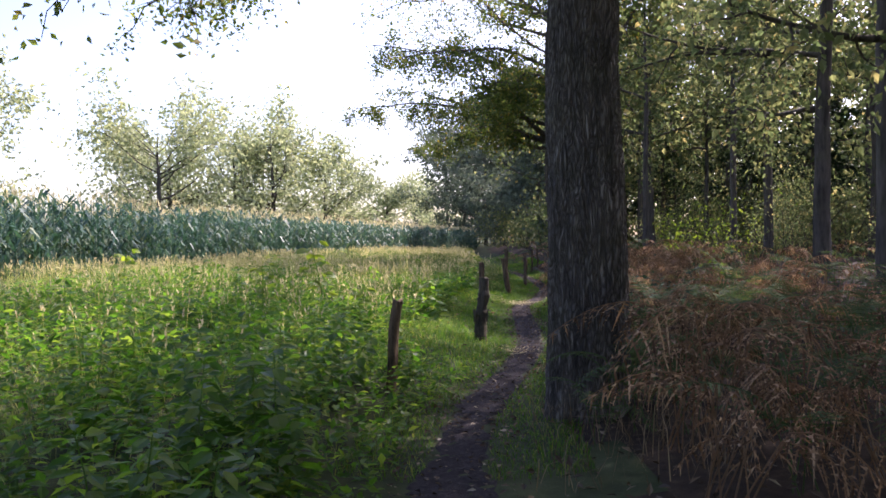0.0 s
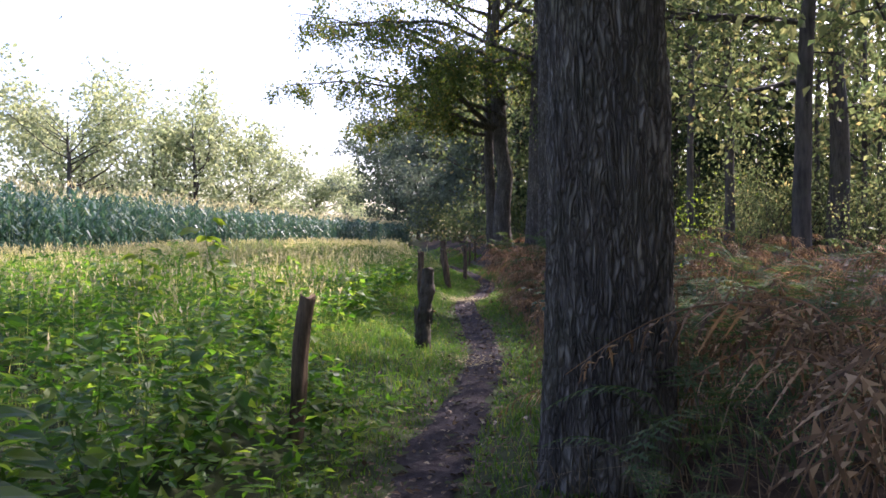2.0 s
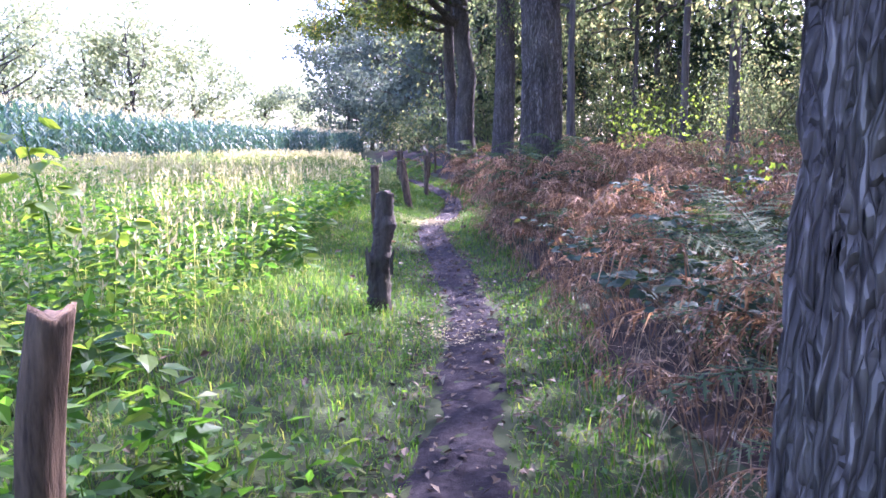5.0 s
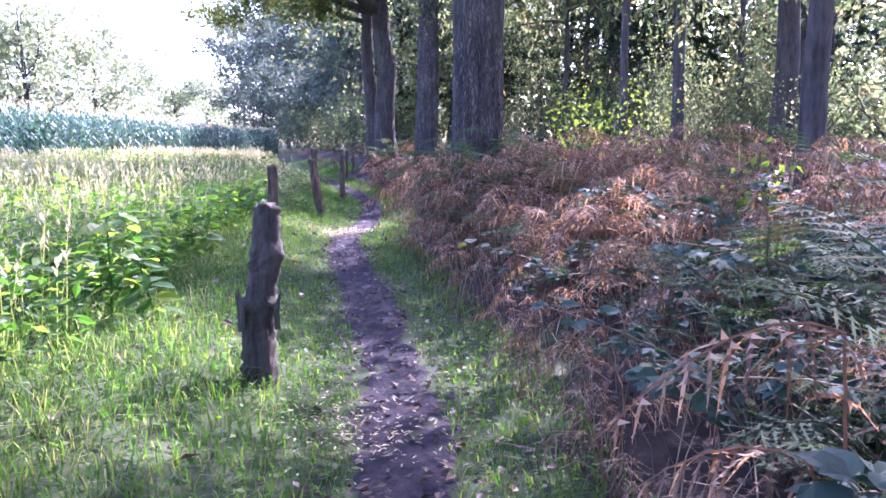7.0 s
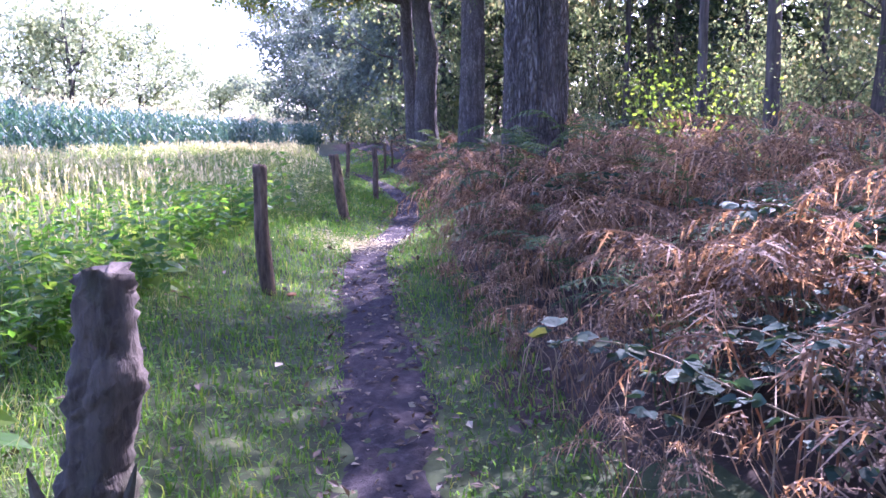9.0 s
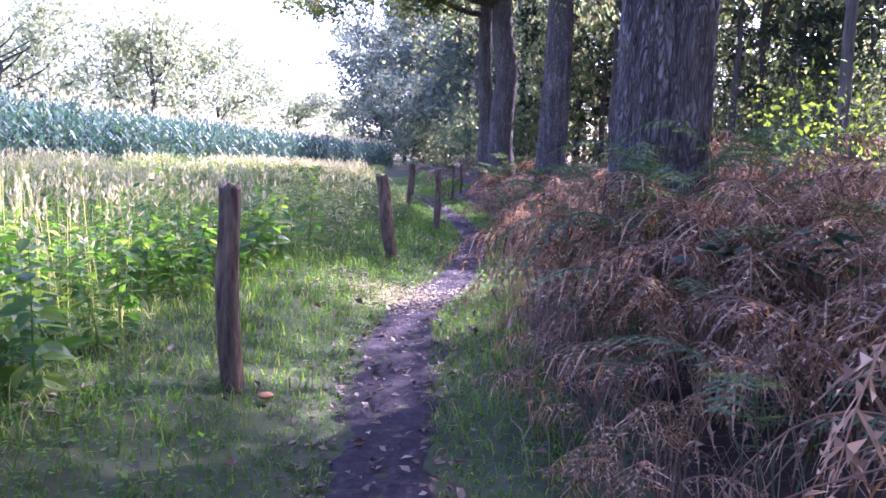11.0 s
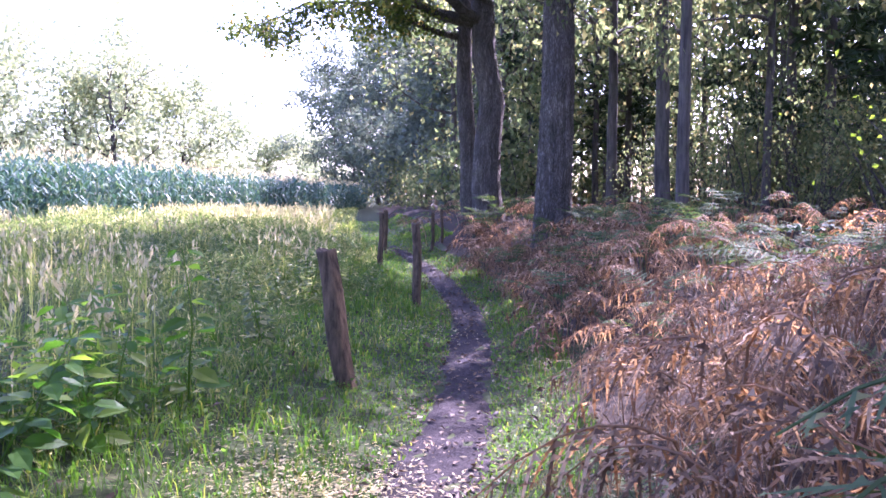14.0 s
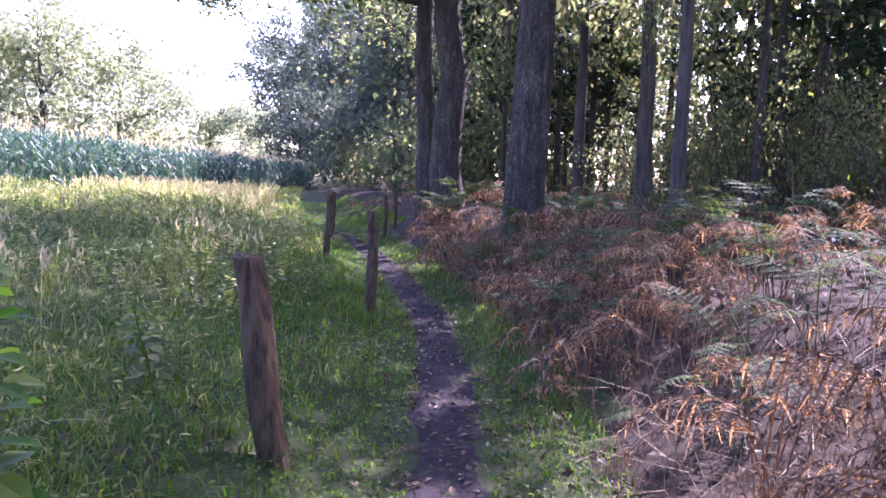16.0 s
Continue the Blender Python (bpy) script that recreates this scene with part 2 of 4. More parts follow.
def leaves(heap, at, along, size, wide=0.55, fold=0.15, up=None):
    """Many leaves at once: a kite of four corners, folded on its midrib."""
    n = len(at)
    along = unit(along)
    side = rng.normal(size=(n, 3)) if up is None else np.cross(along, up + rng.normal(size=(n, 3)) * 0.35)
    side = unit(side - along * (side * along).sum(1, keepdims=True))
    nor = np.cross(side, along)
    s = np.broadcast_to(np.asarray(size, float), (n,))[:, None]
    mid = at + along * s * 0.42 + nor * s * fold
    v = np.stack([at, mid + side * s * wide * 0.5, at + along * s, mid - side * s * wide * 0.5], 1)
    q = np.arange(n * 4).reshape(n, 4)
    heap.add(v, q)


def broad_leaves(heap, at, along, size, wide=0.6, fold=0.1, up=None):
    """Broad pointed leaves: two halves of an oval, folded on the midrib and drooping at the tip."""
    n = len(at)
    along = unit(along)
    side = np.cross(along, (np.zeros((n, 3)) if up is None else up) + rng.normal(size=(n, 3)) * 0.35)
    side = unit(side - along * (side * along).sum(1, keepdims=True))
    nor = np.cross(side, along)
    nor = np.where(nor[:, 2:3] < 0, -nor, nor)
    s = np.broadcast_to(np.asarray(size, float), (n,))[:, None]
    rib = [at, at + along * s * 0.35 - nor * s * 0.01, at + along * s * 0.7 - nor * s * 0.05, at + along * s - nor * s * 0.14]
    v = [*rib]
    for u in (-1, 1):
        v.append(at + along * s * 0.22 + side * u * s * wide * 0.42 + nor * s * fold)
        v.append(at + along * s * 0.58 + side * u * s * wide * 0.45 + nor * s * (fold - 0.03))
    v = np.stack(v, 1)
    b = np.arange(n)[:, None] * 8
    q = [b + np.array([[0, 1, 5, 4]]), b + np.array([[1, 2, 3, 5]]), b + np.array([[0, 6, 7, 1]]), b + np.array([[1, 7, 3, 2]])]
    heap.add(v, np.concatenate(q))


def blades(heap, at, height, lean, width, bend=0.5):
    """Grass blades: a quad below and a triangle above, bent over."""
    n = len(at)
    h = np.broadcast_to(np.asarray(height, float), (n,))[:, None]
    w = np.broadcast_to(np.asarray(width, float), (n,))[:, None]
    az = rng.uniform(0, 2 * np.pi, n)
    side = np.stack([np.cos(az), np.sin(az), 0 * az], 1)
    out = np.stack([-np.sin(az), np.cos(az), 0 * az], 1)
    l = (rng.uniform(0.2, 1, n) * lean)[:, None]
    upv = np.array([[0, 0, 1.0]])
    m = at + h * (0.55 * upv + out * l * 0.35)
    t = at + h * ((0.95 - 0.35 * l) * upv + out * l * (0.6 + bend))
    v = np.stack([at - side * w / 2, at + side * w / 2, m + side * w * 0.4, m - side * w * 0.4, t], 1)
    b = np.arange(n)[:, None] * 5
    q = np.concatenate([b + np.array([[0, 1, 2, 3]]), b + np.array([[3, 2, 4, 4]])])
    heap.add(v, q)
    return t


# ---- plan ----
TRACK_Y = [-12, -4, 0, 3.7, 5.2, 6.9, 8.2, 9.6, 11.6, 14.5, 16.8, 19.0, 21.2, 24.3, 27.0, 32.0, 36.7, 44, 60, 90]
TRACK_X = [0.1, 0.05, 0.05, 0.08, 0.14, 0.36, 0.72, 1.03, 1.42, 1.66, 1.77, 1.98, 2.68, 3.28, 3.66, 3.82, 3.6, 3.3, 3.3, 4]
fine_y = np.linspace(-12, 90, 800)
fine_x = np.interp(fine_y, TRACK_Y, TRACK_X)
fine_x = np.convolve(np.pad(fine_x, 7, mode="edge"), np.ones(15) / 15, "valid")


def track(y):
    return np.interp(y, fine_y, fine_x)


def smooth(a, lo, hi):
    t = np.clip((a - lo) / (hi - lo), 0, 1)
    return t * t * (3 - 2 * t)


def waves(x, y):
    return (np.sin(x * 1.7 + 0.6 * np.sin(y * 0.9)) * np.cos(y * 1.3 + 0.5 * np.sin(x * 1.1)) * 0.5 + np.sin(x * 0.43 + y * 0.31) * 0.5)


def ground_z(x, y):
    x, y = np.asarray(x, float), np.asarray(y, float)
    base = np.interp(y, [-10, 0, 4, 8, 13, 18, 24, 28, 37, 60, 120, 400], [0.08, 0.05, -0.1, -0.16, -0.25, -0.23, -0.3, -0.35, -0.28, -0.15, 0.3, 0.6])
    d = x - track(y)
    left = smooth(-d, 0.3, 1.6) * np.interp(y, [0, 8, 14, 30, 45, 100], [0.1, 0.2, 0.27, 0.3, 0.25, 0.0]) + smooth(-d, 2, 15) * 0.5 + smooth(-d, 20, 120) * 1.5
    bank = np.interp(y, [0, 8, 14, 24, 40, 80], [0.25, 0.3, 0.6, 0.9, 0.9, 0.5])
    right = smooth(d, 0.35, 3.2) * bank
    away = smooth(np.abs(d), 0.4, 1.5)
    return base + left + right + away * waves(x, y) * 0.06


def stations(a, b, near_a, near_b, step, grow=1.18):
    """Grid lines: even steps in the near stretch, growing ones beyond it."""
    c = list(np.arange(near_a, near_b + 1e-6, step))
    s = step
    while c[-1] < b:
        s *= grow
        c.append(min(c[-1] + s, b))
    s = step
    while c[0] > a:
        s *= grow
        c.insert(0, max(c[0] - s, a))
    return np.array(c)


gx, gy = stations(-2500, 2500, -9, 12, 0.28), stations(-1500, 3000, -6, 46, 0.32)
X, Y = np.meshgrid(gx, gy)
Z = ground_z(X, Y)
i, j = np.meshgrid(np.arange(len(gy) - 1), np.arange(len(gx) - 1), indexing="ij")
w = len(gx)
ground = link_mesh("ground", np.stack([X, Y, Z], -1).reshape(-1, 3), np.stack([i * w + j, i * w + j + 1, (i + 1) * w + j + 1, (i + 1) * w + j], -1).reshape(-1, 4), M_GROUND, smooth=True)
ground.data.materials.append(M_FLOOR)
cx, cy = (X[:-1, :-1] + X[1:, 1:]) / 2, (Y[:-1, :-1] + Y[1:, 1:]) / 2
in_wood = (cx - track(cy) > 0.95 + 0.3 * np.sin(cy * 1.7)) & (cx < 70) & (cy > -30) & (cy < 95)
ground.data.polygons.foreach_set("material_index", in_wood.ravel().astype(np.int32))
tagged(ground, "mossy green meadow and woodland ground", "ground", kind="structure")

# the trodden path: a strip with uneven edges and footworn relief
py = np.arange(-8, 41, 0.07)
pw = np.linspace(-1, 1, 13)
PY, PW = np.meshgrid(py, pw, indexing="ij")
half = 0.27 + 0.05 * np.sin(PY * 1.9) + 0.04 * np.sin(PY * 4.7 + PW) + 0.03 * np.sin(PY * 11 + 2 * PW) + 0.06 * smooth(PY, 13, 16) - 0.05 * smooth(PY, 20, 23) - 0.12 * smooth(PY, 31, 41)
PX = track(PY) + PW * half
PZ = ground_z(PX, PY) + 0.022 * (1 - PW ** 4) - 0.012 + 0.01 * np.sin(PX * 23 + 3 * np.sin(PY * 7)) * np.cos(PY * 17) * (1 - PW ** 2) + rng.normal(size=PX.shape) * 0.005
PZ[:, 0] -= 0.03
PZ[:, -1] -= 0.03
i, j = np.meshgrid(np.arange(len(py) - 1), np.arange(12), indexing="ij")
footpath = link_mesh("path", np.stack([PX, PY, PZ], -1).reshape(-1, 3), np.stack([i * 13 + j, i * 13 + j + 1, (i + 1) * 13 + j + 1, (i + 1) * 13 + j], -1).reshape(-1, 4), M_SOIL, smooth=True)
tagged(footpath, "narrow trodden dark soil footpath strewn with leaves", "path", kind="structure")


# ---- trees ----
def wander(start, heading, length, steps, bendy, lift=0.0):
    p, h = [np.array(start, float)], np.array(heading, float)
    for _ in range(steps):
        h = unit(h + rng.normal(size=3) * bendy + np.array([0, 0, lift]))
        p.append(p[-1] + h * length / steps)
    return np.array(p)


def ridged_trunk(heap, pts, radii, sides, depth, flare):
    """A near trunk: furrowed bark as relief, roots swelling at the foot."""
    n = len(pts)
    ang = np.linspace(0, 2 * np.pi, sides, endpoint=False)
    zz = np.array(pts)[:, 2][:, None]
    a = ang[None, :]
    warp = 0.22 * np.sin(zz * 3.1 + 2 * np.sin(a * 3)) + 0.14 * np.sin(zz * 7.3 + a * 5) + 0.08 * np.sin(zz * 13 + a * 9)
    ridge = np.abs(np.sin(a * 15 + warp * 13)) ** 0.5 * (0.75 + 0.35 * np.sin(zz * 9 + a * 11 + 3 * np.sin(a * 7)))
    foot = np.exp(-np.maximum(zz - zz[0, 0] - 0.1, 0) / 0.35)
    r = np.asarray(radii)[:, None] * (1 + flare * foot * (0.6 + 0.5 * np.sin(a * 5 + 1) ** 2)) + depth * (ridge - 0.6) + rng.normal(size=(n, sides)) * depth * 0.1
    v = np.stack([np.array(pts)[:, 0][:, None] + r * np.cos(a), np.array(pts)[:, 1][:, None] + r * np.sin(a), np.broadcast_to(zz, r.shape)], -1)
    i, j = np.meshgrid(np.arange(n - 1), np.arange(sides), indexing="ij")
    k = (j + 1) % sides
    heap.add(v, np.stack([i * sides + j, i * sides + k, (i + 1) * sides + k, (i + 1) * sides + j], -1).reshape(-1, 4))


def tree(name, base, height, radius, crown_from, spread, n_limbs, n_leaf, leaf_size, bark, foliage, label, category="tree", near=0.0, lean=(0, 0), limbs_at=None, droop=0.0, clump=0.5, group="", apart=False):
    """A broadleaf tree: trunk, limbs that fork, and a crown of leaves round the twigs."""
    root = new(name)
    root.location = base
    tagged(root, label, category, group)
    th = Heap()
    steps = 14
    zs = np.linspace(-0.25, height * 0.8, steps)
    wob = np.cumsum(rng.normal(size=(steps, 2)) * radius * 0.18, 0)
    wob = (wob - wob[0]) * (0.35 if near else 1.0)
    trunk = np.stack([zs * lean[0] + wob[:, 0], zs * lean[1] + wob[:, 1], zs], 1)
    rad = radius * np.interp(zs / height, [-0.1, 0.02, 0.08, 0.45, 0.8], [1.35, 1.15, 1.0, 0.7, 0.08])
    if near > 0:
        fz = np.concatenate([np.arange(-0.25, near, 0.035), np.linspace(near, height * 0.8, 12)])
        fine = np.stack([np.interp(fz, zs, trunk[:, 0]), np.interp(fz, zs, trunk[:, 1]), fz], 1)
        fr = radius * np.interp(fz / height, [-0.1, 0.02, 0.08, 0.45, 0.8], [1.1, 1.06, 1.0, 0.72, 0.08])
        ridged_trunk(th, fine, fr, 190 if base[1] < 20 else 96, 0.024, 0.18)
    else:
        tube(th, trunk, rad, 12)
    tips, dirs = [], []
    starts = list(limbs_at or [])
    while len(starts) < n_limbs:
        f = rng.uniform(0, 1)
        starts.append((crown_from + (height * 0.78 - crown_from) * f, rng.uniform(0, 2 * np.pi), None))
    for hz, az, reach, *slope in starts:
        f = np.clip((hz - crown_from) / max(height - crown_from, 0.1), 0, 1)
        p0 = np.array([np.interp(hz, zs, trunk[:, 0]), np.interp(hz, zs, trunk[:, 1]), hz])
        r0 = np.interp(hz, zs, rad)
        length = reach or spread * (0.85 + 0.3 * np.sin(np.pi * f) - 0.45 * f * f) * rng.uniform(0.7, 1.15)
        heading = (np.cos(az), np.sin(az), 0.25 + 0.9 * f if not slope else slope[0])
        pts = wander(p0, heading, length, 7, 0.16, 0.03 - droop * 0.1)
        lh = Heap() if apart else th
        tube(lh, pts, np.linspace(min(r0 * 0.5, 0.16 + radius * 0.1), 0.018, len(pts)), 6 if apart else 4)
        for m in range(2, len(pts)):
            for _ in range(2 if apart else 1):
                d = unit(pts[m] - pts[m - 1] + rng.normal(size=3) * 0.75)
                tw = wander(pts[m], d, length * rng.uniform(0.18, 0.38), 4, 0.22, -droop * 0.15)
                tube(lh, tw, np.linspace(0.025, 0.006, len(tw)), 4 if apart else 3)
                tips.append(tw[1:])
                dirs.append(np.repeat(d[None], len(tw) - 1, 0))
        if apart:
            lh.done("limb", bark, root, smooth=True)
    th.done("trunk", bark, root, smooth=True)
    tips, dirs = np.concatenate(tips), np.concatenate(dirs)
    pick = rng.integers(0, len(tips), n_leaf)
    at = tips[pick] + rng.normal(size=(n_leaf, 3)) * clump * np.array([1, 1, 0.7])
    ch = Heap()
    leaves(ch, at, dirs[pick] * 0.4 + rng.normal(size=(n_leaf, 3)) * 0.6 + np.array([0, 0, -0.35]), leaf_size * rng.uniform(0.65, 1.3, n_leaf), 0.62)
    ch.done("crown", foliage, root)
    return root


def conifer(base, height, radius, label):
    root = new("conifer_tree")
    root.location = base
    tagged(root, label, "tree", "conifers in the wood")
    th, ch = Heap(), Heap()
    tube(th, [(0, 0, -0.3), (0.02, 0, height * 0.3), (-0.03, 0.03, height * 0.7), (0, 0, height)], [radius * 1.2, radius * 0.9, radius * 0.5, 0.02], 9)
    for hz in np.arange(2.5, height - 0.5, 0.55):
        for _ in range(4):
            az = rng.uniform(0, 2 * np.pi)
            ln = (1 - hz / height) * 2.6 + 0.5
            ln *= rng.uniform(0.5, 1.1) * (0.6 if hz < height * 0.2 else 1)
            pts = wander((0, 0, hz), (np.cos(az), np.sin(az), 0.05), ln, 4, 0.08, -0.05)
            tube(th, pts, np.linspace(0.025, 0.006, 5), 4)
            n = int(24 * ln) if hz > height * 0.16 else 4
            f = rng.uniform(0.25, 1, n)
            at = np.stack([np.interp(f * 4, np.arange(5), pts[:, k]) for k in range(3)], 1) + rng.normal(size=(n, 3)) * 0.06
            leaves(ch, at, np.repeat(unit(pts[-1] - pts[0])[None], n, 0) + rng.normal(size=(n, 3)) * 0.6 + np.array([0, 0, -0.2]), rng.uniform(0.25, 0.5, n), 0.35)
    th.done("trunk", M_BARK2, root, smooth=True)
    ch.done("crown", M_PINE, root)
    return root


def gz(x, y):
    return float(ground_z(x, y))


# oaks along the path
first_oak = tree("oak_tree", (1.345, 6.35, gz(1.345, 6.35)), 17, 0.343, 8.0, 5.5, 14, 10500, 0.2, M_BARK, M_OAK, "tall oak with dark furrowed bark beside the path", near=4.8, lean=(-0.006, 0), apart=True)
mid_oak = tree("oak_tree", (3.74, 17.8, gz(3.74, 17.8)), 19, 0.335, 9.5, 4.2, 10, 4200, 0.17, M_BARK, M_OAK, "thick oak with furrowed bark rising from ferns", near=4.4, droop=0.2, clump=0.35, apart=True)


def leafy_branch(root, start, end, twigs, n, leaf):
    """A long limb with leafy twigs hanging from its outer half."""
    lh, ch, tips = Heap(), Heap(), []
    f = np.linspace(0, 1, 9)[:, None]
    pts = np.array(start)[None] * (1 - f) + np.array(end)[None] * f + rng.normal(size=(9, 3)) * 0.12 * np.sin(np.pi * f) + np.array([[0, 0, 0.7]]) * np.sin(np.pi * f)
    tube(lh, pts, np.linspace(0.1, 0.015, 9), 7)
    for _ in range(twigs):
        g = rng.uniform(0.25, 1.0) * 8
        p = np.array([np.interp(g, np.arange(9), pts[:, k]) for k in range(3)])
        tw = wander(p, (rng.normal() * 0.8, rng.normal() * 0.8, -0.35), rng.uniform(0.7, 1.7), 5, 0.3, -0.08)
        tube(lh, tw, np.linspace(0.016, 0.004, 6), 4)
        tips.append(tw[2:])
    tips = np.concatenate(tips)
    at = tips[rng.integers(0, len(tips), n)] + rng.normal(size=(n, 3)) * 0.16
    leaves(ch, at, rng.normal(size=(n, 3)) + np.array([0, 0, -0.4]), leaf * rng.uniform(0.7, 1.3, n), 0.6)
    lh.done("limb", M_BARK, root, smooth=True)
    ch.done("hanging_leaves", M_OAK, root)


leafy_branch(first_oak, (0, 0, 6.4), (-4.6, 0.9, 4.7), 26, 1000, 0.1)
# two limbs above the view, added only to shade the path below
leafy_branch(first_oak, (0, 0, 7.2), (-5.5, -4.0, 6.6), 40, 2600, 0.14)
leafy_branch(first_oak, (0, 0, 7.6), (-1.5, -6.5, 6.8), 40, 2600, 0.14)
leafy_branch(mid_oak, (0, 0, 8.2), (-10.2, -1.2, 6.6), 42, 2400, 0.12)
near_oak = tree("oak_tree", (6.22, 31.8, gz(6.22, 31.8)), 19, 0.36, 7.0, 6.5, 12, 9000, 0.18, M_BARK, M_OAK, "straight oak with grey bark above rusty bracken", near=7.0, lean=(0.02, 0),
     droop=0.3, clump=0.3, apart=True)
leafy_branch(near_oak, (0.15, 0, 7.6), (-8.2, -2.5, 8.0), 34, 2000, 0.13)
wide_oak = tree("oak_tree", (6.1, 37.8, gz(6.1, 37.8)), 20, 0.4, 5.5, 9.0, 16, 15500, 0.185, M_BARK, M_OAK, "spreading oak with limbs over the meadow",
     droop=0.2, clump=0.32, lean=(-0.01, 0), apart=True)
leafy_branch(near_oak, (0.1, 0, 7.0), (-4.6, -3.5, 6.6), 44, 2800, 0.14)
leafy_branch(wide_oak, (0, 0, 6.8), (-4.5, -4.0, 7.2), 44, 2800, 0.14)
leafy_branch(wide_oak, (0, 0, 6.2), (-10.0, -3.0, 7.0), 46, 3200, 0.14)
leafy_branch(wide_oak, (0, 0, 8.0), (-9.0, -6.5, 9.0), 36, 2200, 0.14)
leafy_branch(wide_oak, (0, 0, 5.6), (-7.0, 2.0, 5.8), 44, 3200, 0.14)
tree("oak_tree", (5.8, 39.2, gz(5.8, 39.2)), 18, 0.27, 5.5, 6.5, 12, 7000, 0.19, M_BARK, M_OAK, "slimmer oak standing close behind another oak", droop=0.3, apart=True)

# the wood's own trees
wood_proto = []
for k in range(6):
    wood_proto.append(tree("woodland_tree", (400 + 20 * k, -300, 0), rng.uniform(13, 17), rng.uniform(0.12, 0.18), rng.uniform(3.0, 5.2), 3.6, 13, 1500, 0.28, M_BARK2, M_WOOD,
                           "slender woodland tree with dark trunk and backlit leaves", group="trees of the wood", clump=0.5))
near_proto = [tree("woodland_tree", (400 + 20 * k, -280, 0), 14 + 2 * k, 0.15, 3.6 + k, 3.8, 13, 6200, 0.15, M_BARK2, M_WOOD, "slender woodland tree with dark trunk and backlit leaves", group="trees of the wood", clump=0.4) for k in range(2)]
# some of the nearer trees stand out of view, placed to shade path and meadow
spots = [(10.5, 40.3, 1.25), (11.8, 45.8, 1.0), (17.2, 47.6, 1.0), (20.6, 42.9, 1.3), (9.2, 44, 0.8), (15.5, 39, 0.75), (22.5, 52, 1.2), (26, 47, 1.0), (18.5, 33, 0.9), (13.0, 18.5, 0.85), (16, 22, 0.8), (24, 30, 1.0), (8.8, 17.3, 1.25), (11, 13, 0.9), (7.8, 29.0, 0.75), (8.5, 48, 1.1), (12.5, 52.5, 1.2), (7.6, 56, 1.2), (8.9, 10.6, 1.0), (7.0, 11.3, 1.2), (6.6, 9.4, 1.0), (13.5, 15.8, 1.0), (18, 29, 0.8), (9.0, 32.6, 1.15), (12.8, 33.8, 0.9), (11.2, 32.2, 0.75), (9.9, 22.9, 0.9), (9.6, 24.9, 0.7)]
def in_glade(x, y):
    """A sunny opening in the wood that runs on towards the sun."""
    return abs(x - y + 25) < 8 and y > 40.5 and x > 15


# inside the wood ahead, a belt with open land behind it
while len(spots) < 58:
    x, y = rng.uniform(8, 46), rng.uniform(30, 66)
    if x < 9 + 0.1 * (y - 30) or x > y * 0.85 or min((x - a) ** 2 + (y - b) ** 2 for a, b, _ in spots) < 7 or (y < 38 and x < 16) or in_glade(x, y):
        continue
    spots.append((x, y, rng.uniform(0.7, 1.2)))
# unseen trees beside and behind the start of the walk, added to darken it
while len(spots) < 69:
    x, y = rng.uniform(4, 22), rng.uniform(-22, 9)
    if min((x - a) ** 2 + (y - b) ** 2 for a, b, _ in spots) < 8 or x < 6 + 0.2 * y:
        continue
    spots.append((x, y, rng.uniform(0.8, 1.2)))
# the far side of the wood
for x in range(26, 90, 8):
    spots.append((x + rng.uniform(-2, 2), 100 + 0.25 * abs(x - 30) + rng.uniform(-6, 6), rng.uniform(1.2, 1.6)))
# more trees out of view round the start, added to shut out sky light
spots += [(4.6, 2.4, 1.1), (5.6, 5.0, 1.0), (3.5, 0.2, 1.1), (7.2, 8.2, 1.0), (-3.5, -7, 1.2), (2.2, -5.5, 1.2), (-0.8, -12, 1.1), (-8, -11, 1.2), (-4.5, -2.8, 1.2), (-7.5, -5, 1.2), (-1.4, -4.2, 1.1), (1.6, -3.2, 1.0)]
for k, (x, y, s) in enumerate(spots):
    m = pose(x, y, gz(x, y) - 0.05, 0, 0, rng.uniform(0, 360))
    t = copy_thing(near_proto[k % 2] if 9 < y < 30 and x - track(y) < 10 else wood_proto[k % 6], m)
    t.scale = (s, s, 0.9 + 0.15 * s)
for p in wood_proto + near_proto:
    for o in (*p.children_recursive, p):
        bpy.data.objects.remove(o)
tree("oak_tree", (15.2, 26.2, gz(15.2, 26.2) - 0.05), 17, 0.33, 4.5, 4.0, 13, 4200, 0.2, M_BARK2, M_WOOD, "old thick-trunked oak deep in the wood", droop=0.3, clump=0.4)
for x, y, h in ((13.5, 33.5, 15), (16.4, 41, 17), (25, 36, 16), (15.2, 52, 18), (20.5, 60, 19), (18.6, 41.5, 17), (19.8, 38.2, 15), (17.5, 36.0, 13), (9.6, 47.5, 14), (13.4, 46.5, 15)):
    conifer((x, y, gz(x, y) - 0.05), h, 0.13, "slim conifer with dark sparse branches in the wood")


